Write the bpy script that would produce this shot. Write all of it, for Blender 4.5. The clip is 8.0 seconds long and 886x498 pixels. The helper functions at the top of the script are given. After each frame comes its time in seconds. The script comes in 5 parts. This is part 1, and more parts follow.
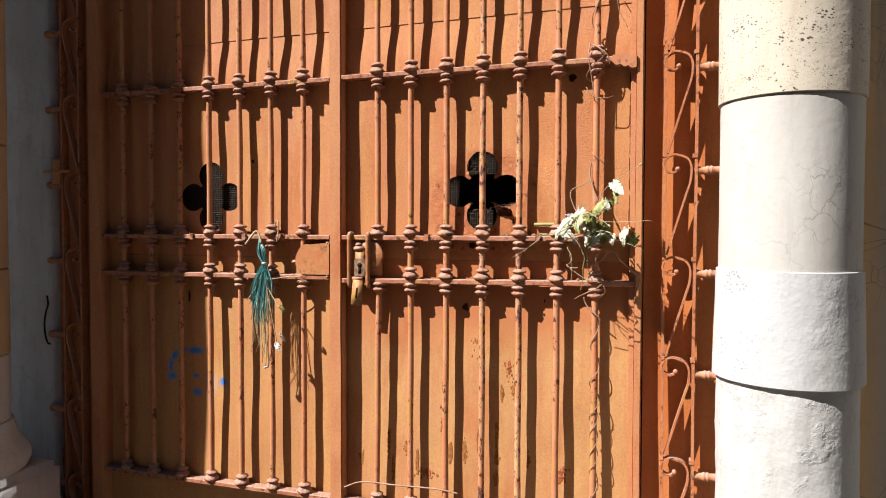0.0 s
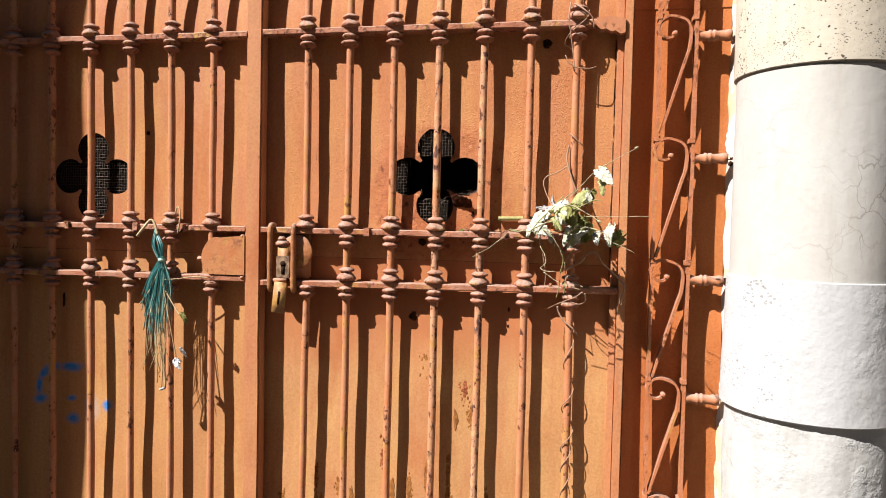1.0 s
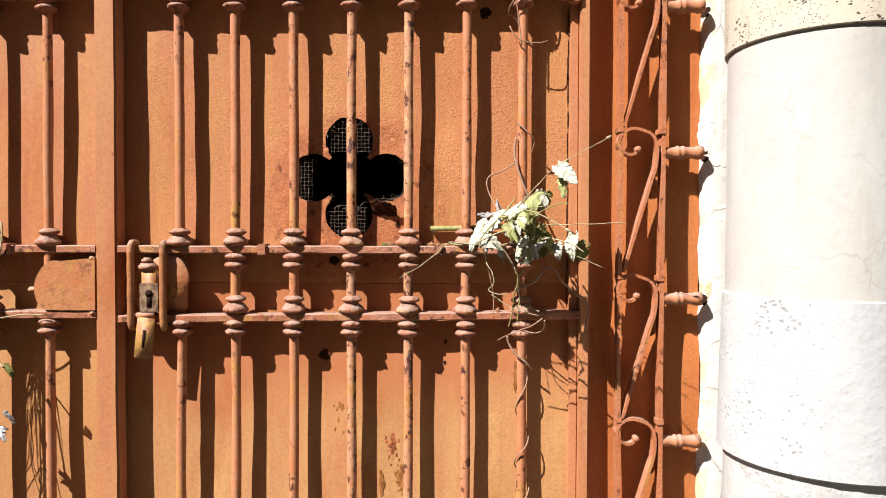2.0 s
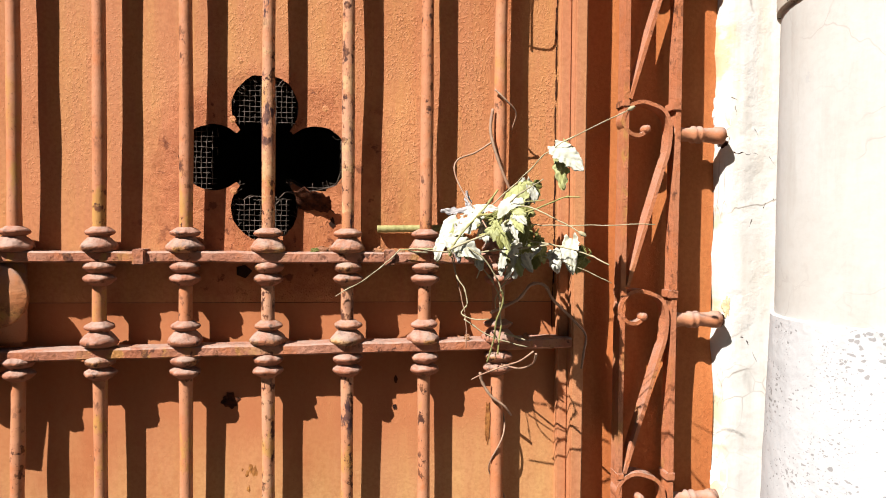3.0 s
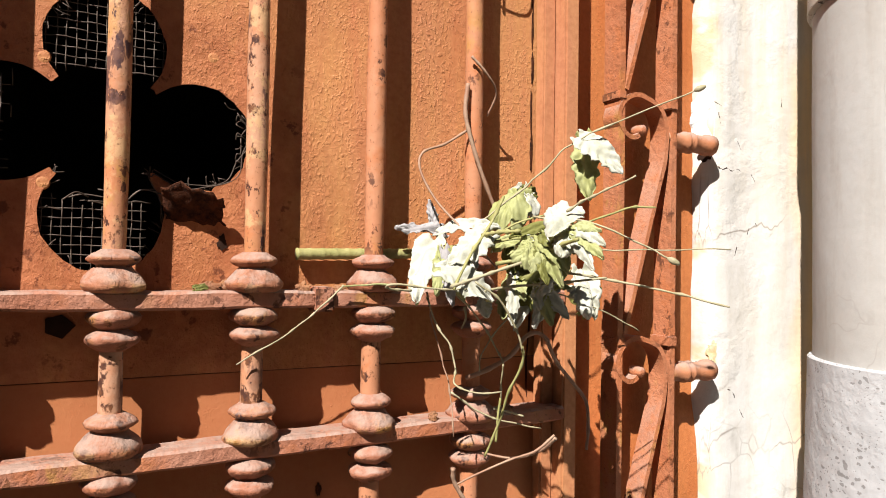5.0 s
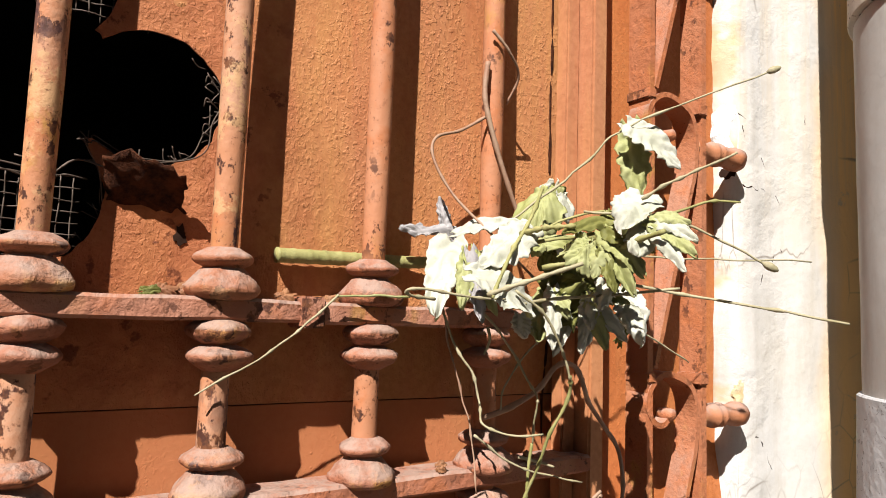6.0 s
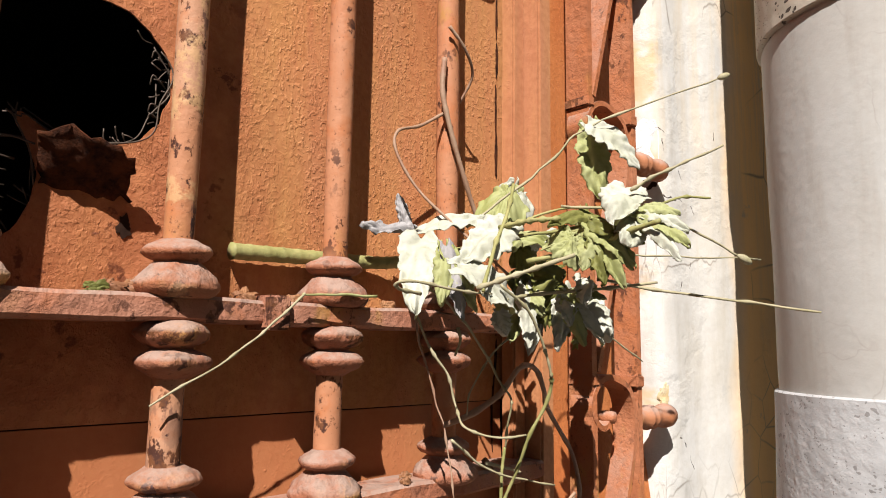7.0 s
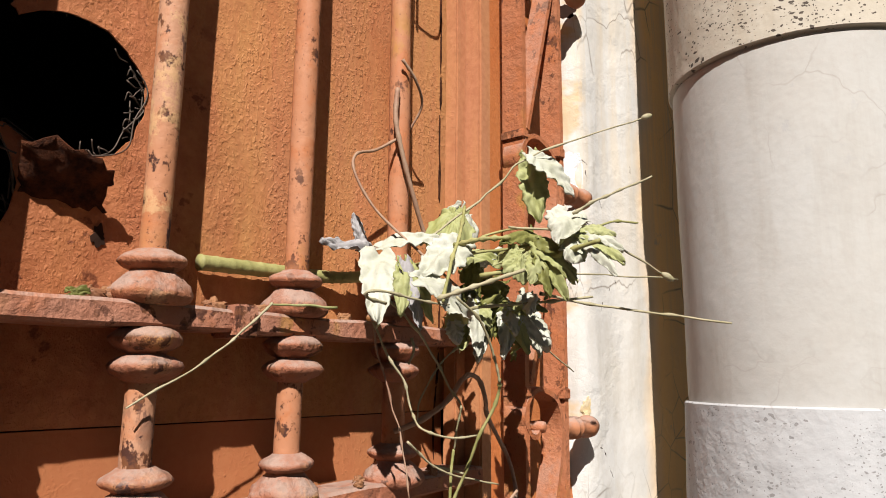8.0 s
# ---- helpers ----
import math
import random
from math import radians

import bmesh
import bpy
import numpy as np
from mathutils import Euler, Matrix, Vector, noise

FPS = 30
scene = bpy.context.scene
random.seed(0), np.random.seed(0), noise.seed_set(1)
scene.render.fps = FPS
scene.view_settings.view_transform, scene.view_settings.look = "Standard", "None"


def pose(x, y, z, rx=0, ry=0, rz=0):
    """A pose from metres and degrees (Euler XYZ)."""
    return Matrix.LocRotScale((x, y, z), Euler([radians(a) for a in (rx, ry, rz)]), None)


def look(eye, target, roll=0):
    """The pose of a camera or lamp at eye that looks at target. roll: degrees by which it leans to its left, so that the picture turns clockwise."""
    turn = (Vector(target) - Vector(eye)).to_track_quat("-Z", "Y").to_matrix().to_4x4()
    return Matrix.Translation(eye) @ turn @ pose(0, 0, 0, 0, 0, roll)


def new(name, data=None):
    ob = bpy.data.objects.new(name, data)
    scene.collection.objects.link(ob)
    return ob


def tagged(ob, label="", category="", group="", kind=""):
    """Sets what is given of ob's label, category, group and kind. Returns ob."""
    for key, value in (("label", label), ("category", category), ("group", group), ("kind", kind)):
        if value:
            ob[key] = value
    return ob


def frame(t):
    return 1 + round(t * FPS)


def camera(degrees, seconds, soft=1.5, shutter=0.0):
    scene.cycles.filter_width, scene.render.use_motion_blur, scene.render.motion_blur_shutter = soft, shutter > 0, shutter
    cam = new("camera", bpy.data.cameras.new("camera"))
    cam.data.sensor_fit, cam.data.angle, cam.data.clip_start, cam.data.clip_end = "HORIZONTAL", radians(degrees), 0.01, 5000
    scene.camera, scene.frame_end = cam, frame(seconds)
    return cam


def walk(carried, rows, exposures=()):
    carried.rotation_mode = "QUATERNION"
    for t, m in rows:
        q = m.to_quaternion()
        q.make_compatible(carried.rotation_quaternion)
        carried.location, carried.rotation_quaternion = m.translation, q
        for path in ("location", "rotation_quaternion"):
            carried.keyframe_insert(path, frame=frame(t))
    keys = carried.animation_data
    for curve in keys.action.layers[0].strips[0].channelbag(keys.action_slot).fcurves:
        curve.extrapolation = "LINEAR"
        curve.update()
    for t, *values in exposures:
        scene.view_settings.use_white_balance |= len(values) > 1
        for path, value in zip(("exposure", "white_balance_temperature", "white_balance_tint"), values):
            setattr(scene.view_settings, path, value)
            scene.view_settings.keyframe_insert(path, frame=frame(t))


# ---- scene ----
cam = camera(64.9, 8.0, soft=1.0)
PATH = [
    (0, (0.093, -0.014, 1.268), (-0.533, 1.884, 1.206), 0.1),
    (0.5, (0.006, 0.158, 1.282), (-0.533, 2.082, 1.203), 0.9),
    (1, (-0.118, 0.343, 1.266), (-0.5, 2.305, 1.187), 1.2),
    (1.5, (-0.209, 0.543, 1.267), (-0.393, 2.534, 1.22), 0.4),
    (2, (-0.254, 0.712, 1.266), (-0.322, 2.711, 1.223), 0.1),
    (2.2, (-0.285, 0.811, 1.262), (-0.28, 2.81, 1.21), 0.1),
    (3.3, (-0.393, 1.171, 1.283), (-0.065, 3.143, 1.227), 0.7),
    (3.5, (-0.438, 1.227, 1.282), (-0.014, 3.181, 1.239), 0.8),
    (4, (-0.539, 1.33, 1.279), (0.144, 3.209, 1.248), 0.9),
    (4.5, (-0.55, 1.404, 1.267), (0.274, 3.226, 1.238), 0.9),
    (5, (-0.526, 1.517, 1.266), (0.391, 3.293, 1.317), 0.8),
    (5.2, (-0.513, 1.55, 1.251), (0.422, 3.315, 1.366), 1.0),
    (6.3, (-0.526, 1.71, 1.227), (0.608, 3.342, 1.446), 1.8),
    (6.5, (-0.536, 1.721, 1.222), (0.648, 3.315, 1.459), 1.5),
    (7, (-0.561, 1.748, 1.21), (0.789, 3.197, 1.488), 0.7),
    (7.5, (-0.589, 1.757, 1.201), (0.86, 3.095, 1.532), 0.5),
    (8, (-0.615, 1.744, 1.194), (0.898, 3.002, 1.552), 0.5),
]
walk(cam, [(t, look(eye, target, roll)) for t, eye, target, roll in PATH], exposures=[(0.0, 1.42), (3.3, 1.34), (5.0, 1.24), (6.3, 1.11), (8.0, 0.89)])

# ---- daylight ----
SUN_AZ, SUN_EL = 50.5, 47.0
a_, e_ = radians(SUN_AZ), radians(SUN_EL)
sun_way = Vector((math.sin(a_) * math.cos(e_), math.cos(a_) * math.cos(e_), -math.sin(e_)))
sun = new("sun", bpy.data.lights.new("sun", "SUN"))
sun.data.energy, sun.data.angle, sun.data.color = 5.0, radians(0.53), (1.0, 0.95, 0.90)
sun.matrix_world = look(-12 * sun_way, (0, 0, 0))
world = bpy.data.worlds.new("world")
scene.world = world
world.use_nodes = True
wn = world.node_tree.nodes
sky = wn.new("ShaderNodeTexSky")
sky.sky_type, sky.sun_disc = "NISHITA", False
sky.dust_density, sky.ozone_density = 0.2, 4.0
sky.sun_elevation, sky.sun_rotation = radians(SUN_EL), radians(180 + SUN_AZ)
world.node_tree.links.new(sky.outputs[0], wn["Background"].inputs[0])
wn["Background"].inputs[1].default_value = 0.018

# ---- materials ----


class Mat:
    """A short way to write node materials."""

    def __init__(self, name, rough=0.6, metal=0.0):
        self.m = bpy.data.materials.new(name)
        self.m.use_nodes = True
        self.t = self.m.node_tree
        self.b = self.t.nodes["Principled BSDF"]
        self.b.inputs["Roughness"].default_value = rough
        self.b.inputs["Metallic"].default_value = metal
        self.co = self.t.nodes.new("ShaderNodeTexCoord").outputs["Object"]

    def node(self, kind, **kw):
        n = self.t.nodes.new(kind)
        for k, v in kw.items():
            n.inputs[k.replace("_", " ")].default_value = v
        return n

    def link(self, a, b):
        self.t.links.new(a, b)

    def scaled(self, sx, sy, sz):
        n = self.t.nodes.new("ShaderNodeMapping")
        n.inputs["Scale"].default_value = (sx, sy, sz)
        self.link(self.co, n.inputs["Vector"])
        return n.outputs[0]

    def noise(self, scale, detail=6, rough=0.6, co=None, dist=0.0):
        n = self.node("ShaderNodeTexNoise", Scale=scale, Detail=detail, Roughness=rough, Distortion=dist)
        self.link(co or self.co, n.inputs["Vector"])
        return n.outputs["Fac"]

    def voronoi(self, scale, feature="F1", co=None, out="Distance", rand=1.0):
        n = self.node("ShaderNodeTexVoronoi", Scale=scale, Randomness=rand)
        n.feature = feature
        self.link(co or self.co, n.inputs["Vector"])
        return n.outputs[out]

    def ramp(self, fac, *stops):
        n = self.t.nodes.new("ShaderNodeValToRGB")
        el = n.color_ramp.elements
        while len(el) < len(stops):
            el.new(0.5)
        for e, (p, c) in zip(el, stops):
            e.position = p
            e.color = (c, c, c, 1) if isinstance(c, (int, float)) else (*c, 1)
        self.link(fac, n.inputs[0])
        return n.outputs[0]

    def math(self, op, a, b):
        n = self.t.nodes.new("ShaderNodeMath")
        n.operation = op
        for i, v in enumerate((a, b)):
            if isinstance(v, (int, float)):
                n.inputs[i].default_value = v
            else:
                self.link(v, n.inputs[i])
        return n.outputs[0]

    def mix(self, fac, a, b, blend="MIX"):
        n = self.t.nodes.new("ShaderNodeMix")
        n.data_type, n.blend_type = "RGBA", blend
        if isinstance(fac, (int, float)):
            n.inputs[0].default_value = fac
        else:
            self.link(fac, n.inputs[0])
        for i, v in ((6, a), (7, b)):
            if isinstance(v, tuple):
                n.inputs[i].default_value = (*v, 1)
            else:
                self.link(v, n.inputs[i])
        return n.outputs[2]

    def done(self, color, *bumps, rough=None):
        if isinstance(color, tuple):
            self.b.inputs["Base Color"].default_value = (*color, 1)
        else:
            self.link(color, self.b.inputs["Base Color"])
        last = None
        for height, strength, dist in bumps:
            n = self.node("ShaderNodeBump", Strength=strength, Distance=dist)
            self.link(height, n.inputs["Height"])
            if last:
                self.link(last, n.inputs["Normal"])
            last = n.outputs[0]
        if last:
            self.link(last, self.b.inputs["Normal"])
        if rough is not None:
            self.link(rough, self.b.inputs["Roughness"])
        return self.m


def paint_sheet(name, base, pale, yellow, orange_peel=1.0, mark=False, rusty=None, deep=None):
    """Old orange oil paint on sheet iron: brush streaks, chalky fading, pimples, small rust spots."""
    base, pale, yellow = ((0.67 * r, 0.775 * g, 0.90 * b) for r, g, b in (base, pale, yellow))
    m = Mat(name, 0.6)
    m.b.inputs["Specular IOR Level"].default_value = 0.12
    big = m.noise(2.3, 5, 0.6)
    streak = m.noise(4.0, 6, 0.65, m.scaled(6, 6, 0.6))
    fine = m.noise(160, 4, 0.6)
    c = m.mix(m.ramp(big, (0.32, 0.0), (0.68, 1.0)), base, pale)
    c = m.mix(m.ramp(streak, (0.40, 0.0), (0.68, 0.85)), c, yellow)
    c = m.mix(m.ramp(m.noise(4.2, 7, 0.65, m.scaled(1.6, 1, 0.5)), (0.52, 0.0), (0.7, 0.55)), c, (0.30, 0.075, 0.022))
    c = m.mix(m.ramp(fine, (0.35, 0.22), (0.6, 0.0)), c, (0.16, 0.04, 0.012))
    rust = m.math("MULTIPLY", m.ramp(m.noise(26, 8, 0.7), (0.66, 0.0), (0.72, 1.0)), m.ramp(m.noise(3.1, 3), (0.5, 0.0), (0.62, 1.0)))
    c = m.mix(rust, c, (0.07, 0.022, 0.012))
    runs = m.math("MULTIPLY", m.ramp(m.noise(17, 7, 0.7, m.scaled(2.6, 1, 0.55)), (0.63, 0.0), (0.70, 0.9)), m.ramp(m.noise(2.2, 2, 0.5, m.scaled(1, 1, 0.8)), (0.52, 0.0), (0.66, 1.0)))
    c = m.mix(runs, c, (0.20, 0.05, 0.016))
    if deep:
        # less bleached towards the middle rails
        high = m.node("ShaderNodeSeparateXYZ")
        m.link(m.co, high.inputs[0])
        zone = m.ramp(m.math("ADD", high.outputs[2], m.math("MULTIPLY", m.math("SUBTRACT", m.noise(5, 5, 0.6), 0.5), 0.25)), (deep, 0.0), (deep + 0.14, 0.75))
        c = m.mix(zone, c, (0.34, 0.113, 0.048))
    corroded = None
    if rusty:
        # red primer and scabs where the paint has gone round the opening
        sep = m.node("ShaderNodeSeparateXYZ")
        m.link(m.co, sep.inputs[0])
        dx = m.math("ADD", sep.outputs[0], -rusty[0])
        dz = m.math("ADD", sep.outputs[2], -rusty[1])
        far = m.math("SQRT", m.math("ADD", m.math("MULTIPLY", dx, dx), m.math("MULTIPLY", dz, dz)), 0.0)
        far = m.math("ADD", far, m.math("MULTIPLY", m.math("SUBTRACT", m.noise(8, 5, 0.65), 0.5), 0.16))
        corroded = m.ramp(far, (rusty[2], 1.0), (rusty[2] + 0.05, 0.0))
        c = m.mix(m.math("MULTIPLY", corroded, 0.6), c, m.mix(m.ramp(m.noise(30, 6, 0.7), (0.4, 0.0), (0.62, 1.0)), (0.24, 0.062, 0.026), (0.40, 0.135, 0.06)))
        scab = m.math("MULTIPLY", corroded, m.ramp(m.noise(38, 8, 0.7), (0.58, 0.0), (0.63, 1.0)))
        c = m.mix(scab, c, (0.15, 0.048, 0.022))
    if mark:
        # rubbed-out dabs of blue spray paint, in a broken ring
        sep = m.node("ShaderNodeSeparateXYZ")
        m.link(m.co, sep.inputs[0])
        shake = m.math("MULTIPLY", m.math("SUBTRACT", m.noise(26, 4), 0.5), 0.02)
        px, pz = m.math("ADD", sep.outputs[0], shake), m.math("SUBTRACT", sep.outputs[2], shake)

        def dab(x, z, rx, rz, turn, soft):
            """A soft-edged oval, 1 inside and 0 outside."""
            ca, sa = math.cos(radians(turn)), math.sin(radians(turn))
            dx, dz = m.math("SUBTRACT", px, x), m.math("SUBTRACT", pz, z)
            a = m.math("DIVIDE", m.math("ADD", m.math("MULTIPLY", dx, ca), m.math("MULTIPLY", dz, sa)), rx)
            b = m.math("DIVIDE", m.math("SUBTRACT", m.math("MULTIPLY", dz, ca), m.math("MULTIPLY", dx, sa)), rz)
            far = m.math("SQRT", m.math("ADD", m.math("MULTIPLY", a, a), m.math("MULTIPLY", b, b)), 0.0)
            return m.ramp(far, (1 - soft, 1.0), (1 + 0.5 * soft, 0.0))

        smear = dab(-1.585, 0.665, 0.034, 0.055, 0, 0.6)
        c = m.mix(m.math("MULTIPLY", smear, 0.35), c, (0.34, 0.36, 0.38))
        blue = None
        for x, z, rx, rz, turn in ((-1.655, 0.790, 0.052, 0.019, 4), (-1.716, 0.786, 0.034, 0.015, 25), (-1.752, 0.767, 0.040, 0.017, 58), (-1.772, 0.727, 0.042, 0.017, 82), (-1.768, 0.684, 0.034, 0.021, 12), (-1.655, 0.692, 0.024, 0.012, 0), (-1.652, 0.630, 0.024, 0.027, 110), (-1.530, 0.676, 0.022, 0.024, 0)):
            one = dab(x, z, rx, rz, turn, 0.7)
            blue = one if blue is None else m.math("MAXIMUM", blue, one)
        worn = m.ramp(m.noise(60, 6, 0.7), (0.3, 0.75), (0.55, 1.0))
        c = m.mix(m.math("MULTIPLY", blue, worn), c, (0.025, 0.17, 0.46))
    place = m.node("ShaderNodeSeparateXYZ")
    m.link(m.co, place.inputs[0])
    thick = m.ramp(m.math("ADD", m.math("ADD", place.outputs[0], 1.0), m.math("MULTIPLY", m.noise(5, 3), 0.3)), (0.55, 0.22), (0.85, 1.0))
    peel = m.math("MULTIPLY", m.noise(520, 3, 0.55, dist=0.5), thick)
    drops = m.math("MULTIPLY", m.ramp(m.noise(330, 4, 0.55, m.scaled(1, 1, 0.8)), (0.5, 0.0), (0.66, 1.0)), m.math("MULTIPLY", m.ramp(m.noise(20, 5, 0.65), (0.36, 0.15), (0.6, 1.0)), thick))
    beads = m.math("MULTIPLY", m.ramp(m.noise(270, 3, 0.5, m.scaled(1, 1, 0.75)), (0.54, 0.0), (0.63, 1.0)), m.math("MULTIPLY", m.ramp(m.noise(11, 4, 0.6, m.scaled(1.5, 1, 0.6)), (0.42, 0.1), (0.6, 1.0)), thick))
    pimples = m.ramp(m.voronoi(42), (0.03, 1.0), (0.06, 0.0))
    extra = [(m.math("MULTIPLY", corroded, m.noise(75, 7, 0.72)), 0.42, 0.006)] if corroded else []
    return m.done(c, *extra, (peel, 0.12 * orange_peel, 0.002), (drops, 0.3 * orange_peel, 0.002), (beads, 0.42 * orange_peel, 0.003), (pimples, 0.3, 0.0015), (m.noise(9, 3), 0.15, 0.01), rough=m.ramp(big, (0.3, 0.45), (0.7, 0.62)))


def paint_bar(name, base, pale, chips=1.0, relief=1.0, worn=0.0):
    """Thick old paint on wrought iron, dusty on top, worn to ochre undercoat and chipped to brown-purple rust."""
    base, pale = ((0.67 * r, 0.70 * g, 0.76 * b) for r, g, b in (base, pale))
    m = Mat(name, 0.65)
    m.b.inputs["Specular IOR Level"].default_value = 0.18
    c = m.mix(m.ramp(m.noise(9, 5), (0.35, 0.0), (0.65, 1.0)), base, pale)
    c = m.mix(m.ramp(m.noise(30, 6, 0.7), (0.5, 0.0), (0.68, 0.6)), c, (0.38, 0.115, 0.035))
    ochre = m.math("MULTIPLY", m.ramp(m.noise(22, 7, 0.7, m.scaled(1, 1, 0.6)), (0.52, 0.0), (0.6, 0.8)), m.ramp(m.noise(3.3, 2), (0.48, 0.0), (0.58, 1.0)))
    c = m.mix(ochre, c, (0.36, 0.19, 0.05))
    spots = m.math("MULTIPLY", m.ramp(m.noise(58, 8, 0.68, m.scaled(1, 1, 0.75)), (0.55, 0.0), (0.58, 1.0)), m.ramp(m.noise(5, 3), (0.48 - worn, 0.0), (0.56 - worn, chips)))
    c = m.mix(spots, c, m.mix(m.ramp(m.noise(90, 3), (0.45, 0.0), (0.55, 1.0)), (0.055, 0.021, 0.014), (0.13, 0.05, 0.022)))
    if worn > 0.15:
        scars = m.math("MULTIPLY", m.ramp(m.noise(24, 7, 0.66, m.scaled(1.6, 1.6, 0.7)), (0.56, 0.0), (0.585, 1.0)), m.ramp(m.noise(4.2, 2), (0.42, 0.0), (0.5, 1.0)))
        c = m.mix(scars, c, m.mix(m.ramp(m.noise(70, 4), (0.45, 0.0), (0.58, 1.0)), (0.05, 0.024, 0.026), (0.12, 0.055, 0.04)))
        bared = m.math("MULTIPLY", m.ramp(m.noise(34, 6, 0.7), (0.52, 0.0), (0.58, 0.8)), m.ramp(m.noise(3.0, 2), (0.4, 0.0), (0.55, 1.0)))
        c = m.mix(bared, c, (0.47, 0.28, 0.14))
    freckles = m.ramp(m.noise(260, 4, 0.6), (0.62, 0.0), (0.68, 0.7))
    c = m.mix(freckles, c, (0.12, 0.045, 0.025))
    geo = m.node("ShaderNodeNewGeometry")
    up = m.node("ShaderNodeSeparateXYZ")
    m.link(geo.outputs["Normal"], up.inputs[0])
    dust = m.math("MULTIPLY", m.ramp(up.outputs[2], (0.05, 0.0), (0.6, 0.9)), m.ramp(m.noise(45, 6, 0.7), (0.36, 0.15), (0.55, 1.0)))
    c = m.mix(dust, c, (0.29, 0.20, 0.16))
    return m.done(c, (m.noise(150, 5, 0.65), 0.4 * relief, 0.004), (spots, -0.5, 0.003), (m.noise(34, 5, 0.6), 0.45 * relief, 0.007), (freckles, -0.3, 0.0015))


ORANGE = paint_sheet("orange_sheet_paint", (0.60, 0.20, 0.072), (0.61, 0.23, 0.096), (0.66, 0.28, 0.088), rusty=(-0.50, 1.345, 0.165))
ORANGE_LOW = paint_sheet("yellowed_orange_sheet_paint", (0.61, 0.25, 0.09), (0.61, 0.265, 0.11), (0.67, 0.33, 0.115), 0.35, deep=0.84)
ORANGE_LEFT = paint_sheet("orange_sheet_paint_smooth", (0.58, 0.205, 0.08), (0.60, 0.23, 0.11), (0.65, 0.285, 0.09), 0.3)
ORANGE_MARK = paint_sheet("yellowed_orange_paint_with_blue_mark", (0.58, 0.235, 0.08), (0.58, 0.245, 0.10), (0.65, 0.315, 0.105), 0.25, mark=True)
STILE = paint_sheet("salmon_orange_paint", (0.60, 0.212, 0.085), (0.60, 0.225, 0.105), (0.64, 0.265, 0.10), 0.35)
PANEL = paint_sheet("red_orange_paint", (0.59, 0.158, 0.044), (0.61, 0.18, 0.052), (0.64, 0.21, 0.062), 0.5)
BAR = paint_bar("rose_orange_bar_paint", (0.54, 0.20, 0.085), (0.57, 0.25, 0.125), 1.0, 0.45)
BAR_WORN = paint_bar("rubbed_bar_paint", (0.56, 0.225, 0.10), (0.60, 0.31, 0.175), 1.0, 0.5, 0.2)
RAIL = paint_bar("red_brown_rail_paint", (0.40, 0.135, 0.065), (0.50, 0.23, 0.14), 0.9, 1.25, 0.06)
COLLAR = paint_bar("dusty_collar_paint", (0.37, 0.125, 0.06), (0.44, 0.19, 0.11), 1.0, 1.4, 0.1)
COLLAR_WORN = paint_bar("rubbed_collar_paint", (0.38, 0.125, 0.055), (0.46, 0.20, 0.10), 1.0, 1.5, 0.26)
STRAP = paint_bar("worn_ochre_strap_paint", (0.46, 0.20, 0.07), (0.40, 0.155, 0.06), 1.0, 1.0, 0.08)
WORN = paint_bar("mottled_orange_plate_paint", (0.56, 0.225, 0.085), (0.52, 0.19, 0.075), 0.6, 0.6, 0.0)
SCROLL = paint_bar("scroll_band_paint", (0.51, 0.17, 0.07), (0.54, 0.21, 0.10), 0.8)


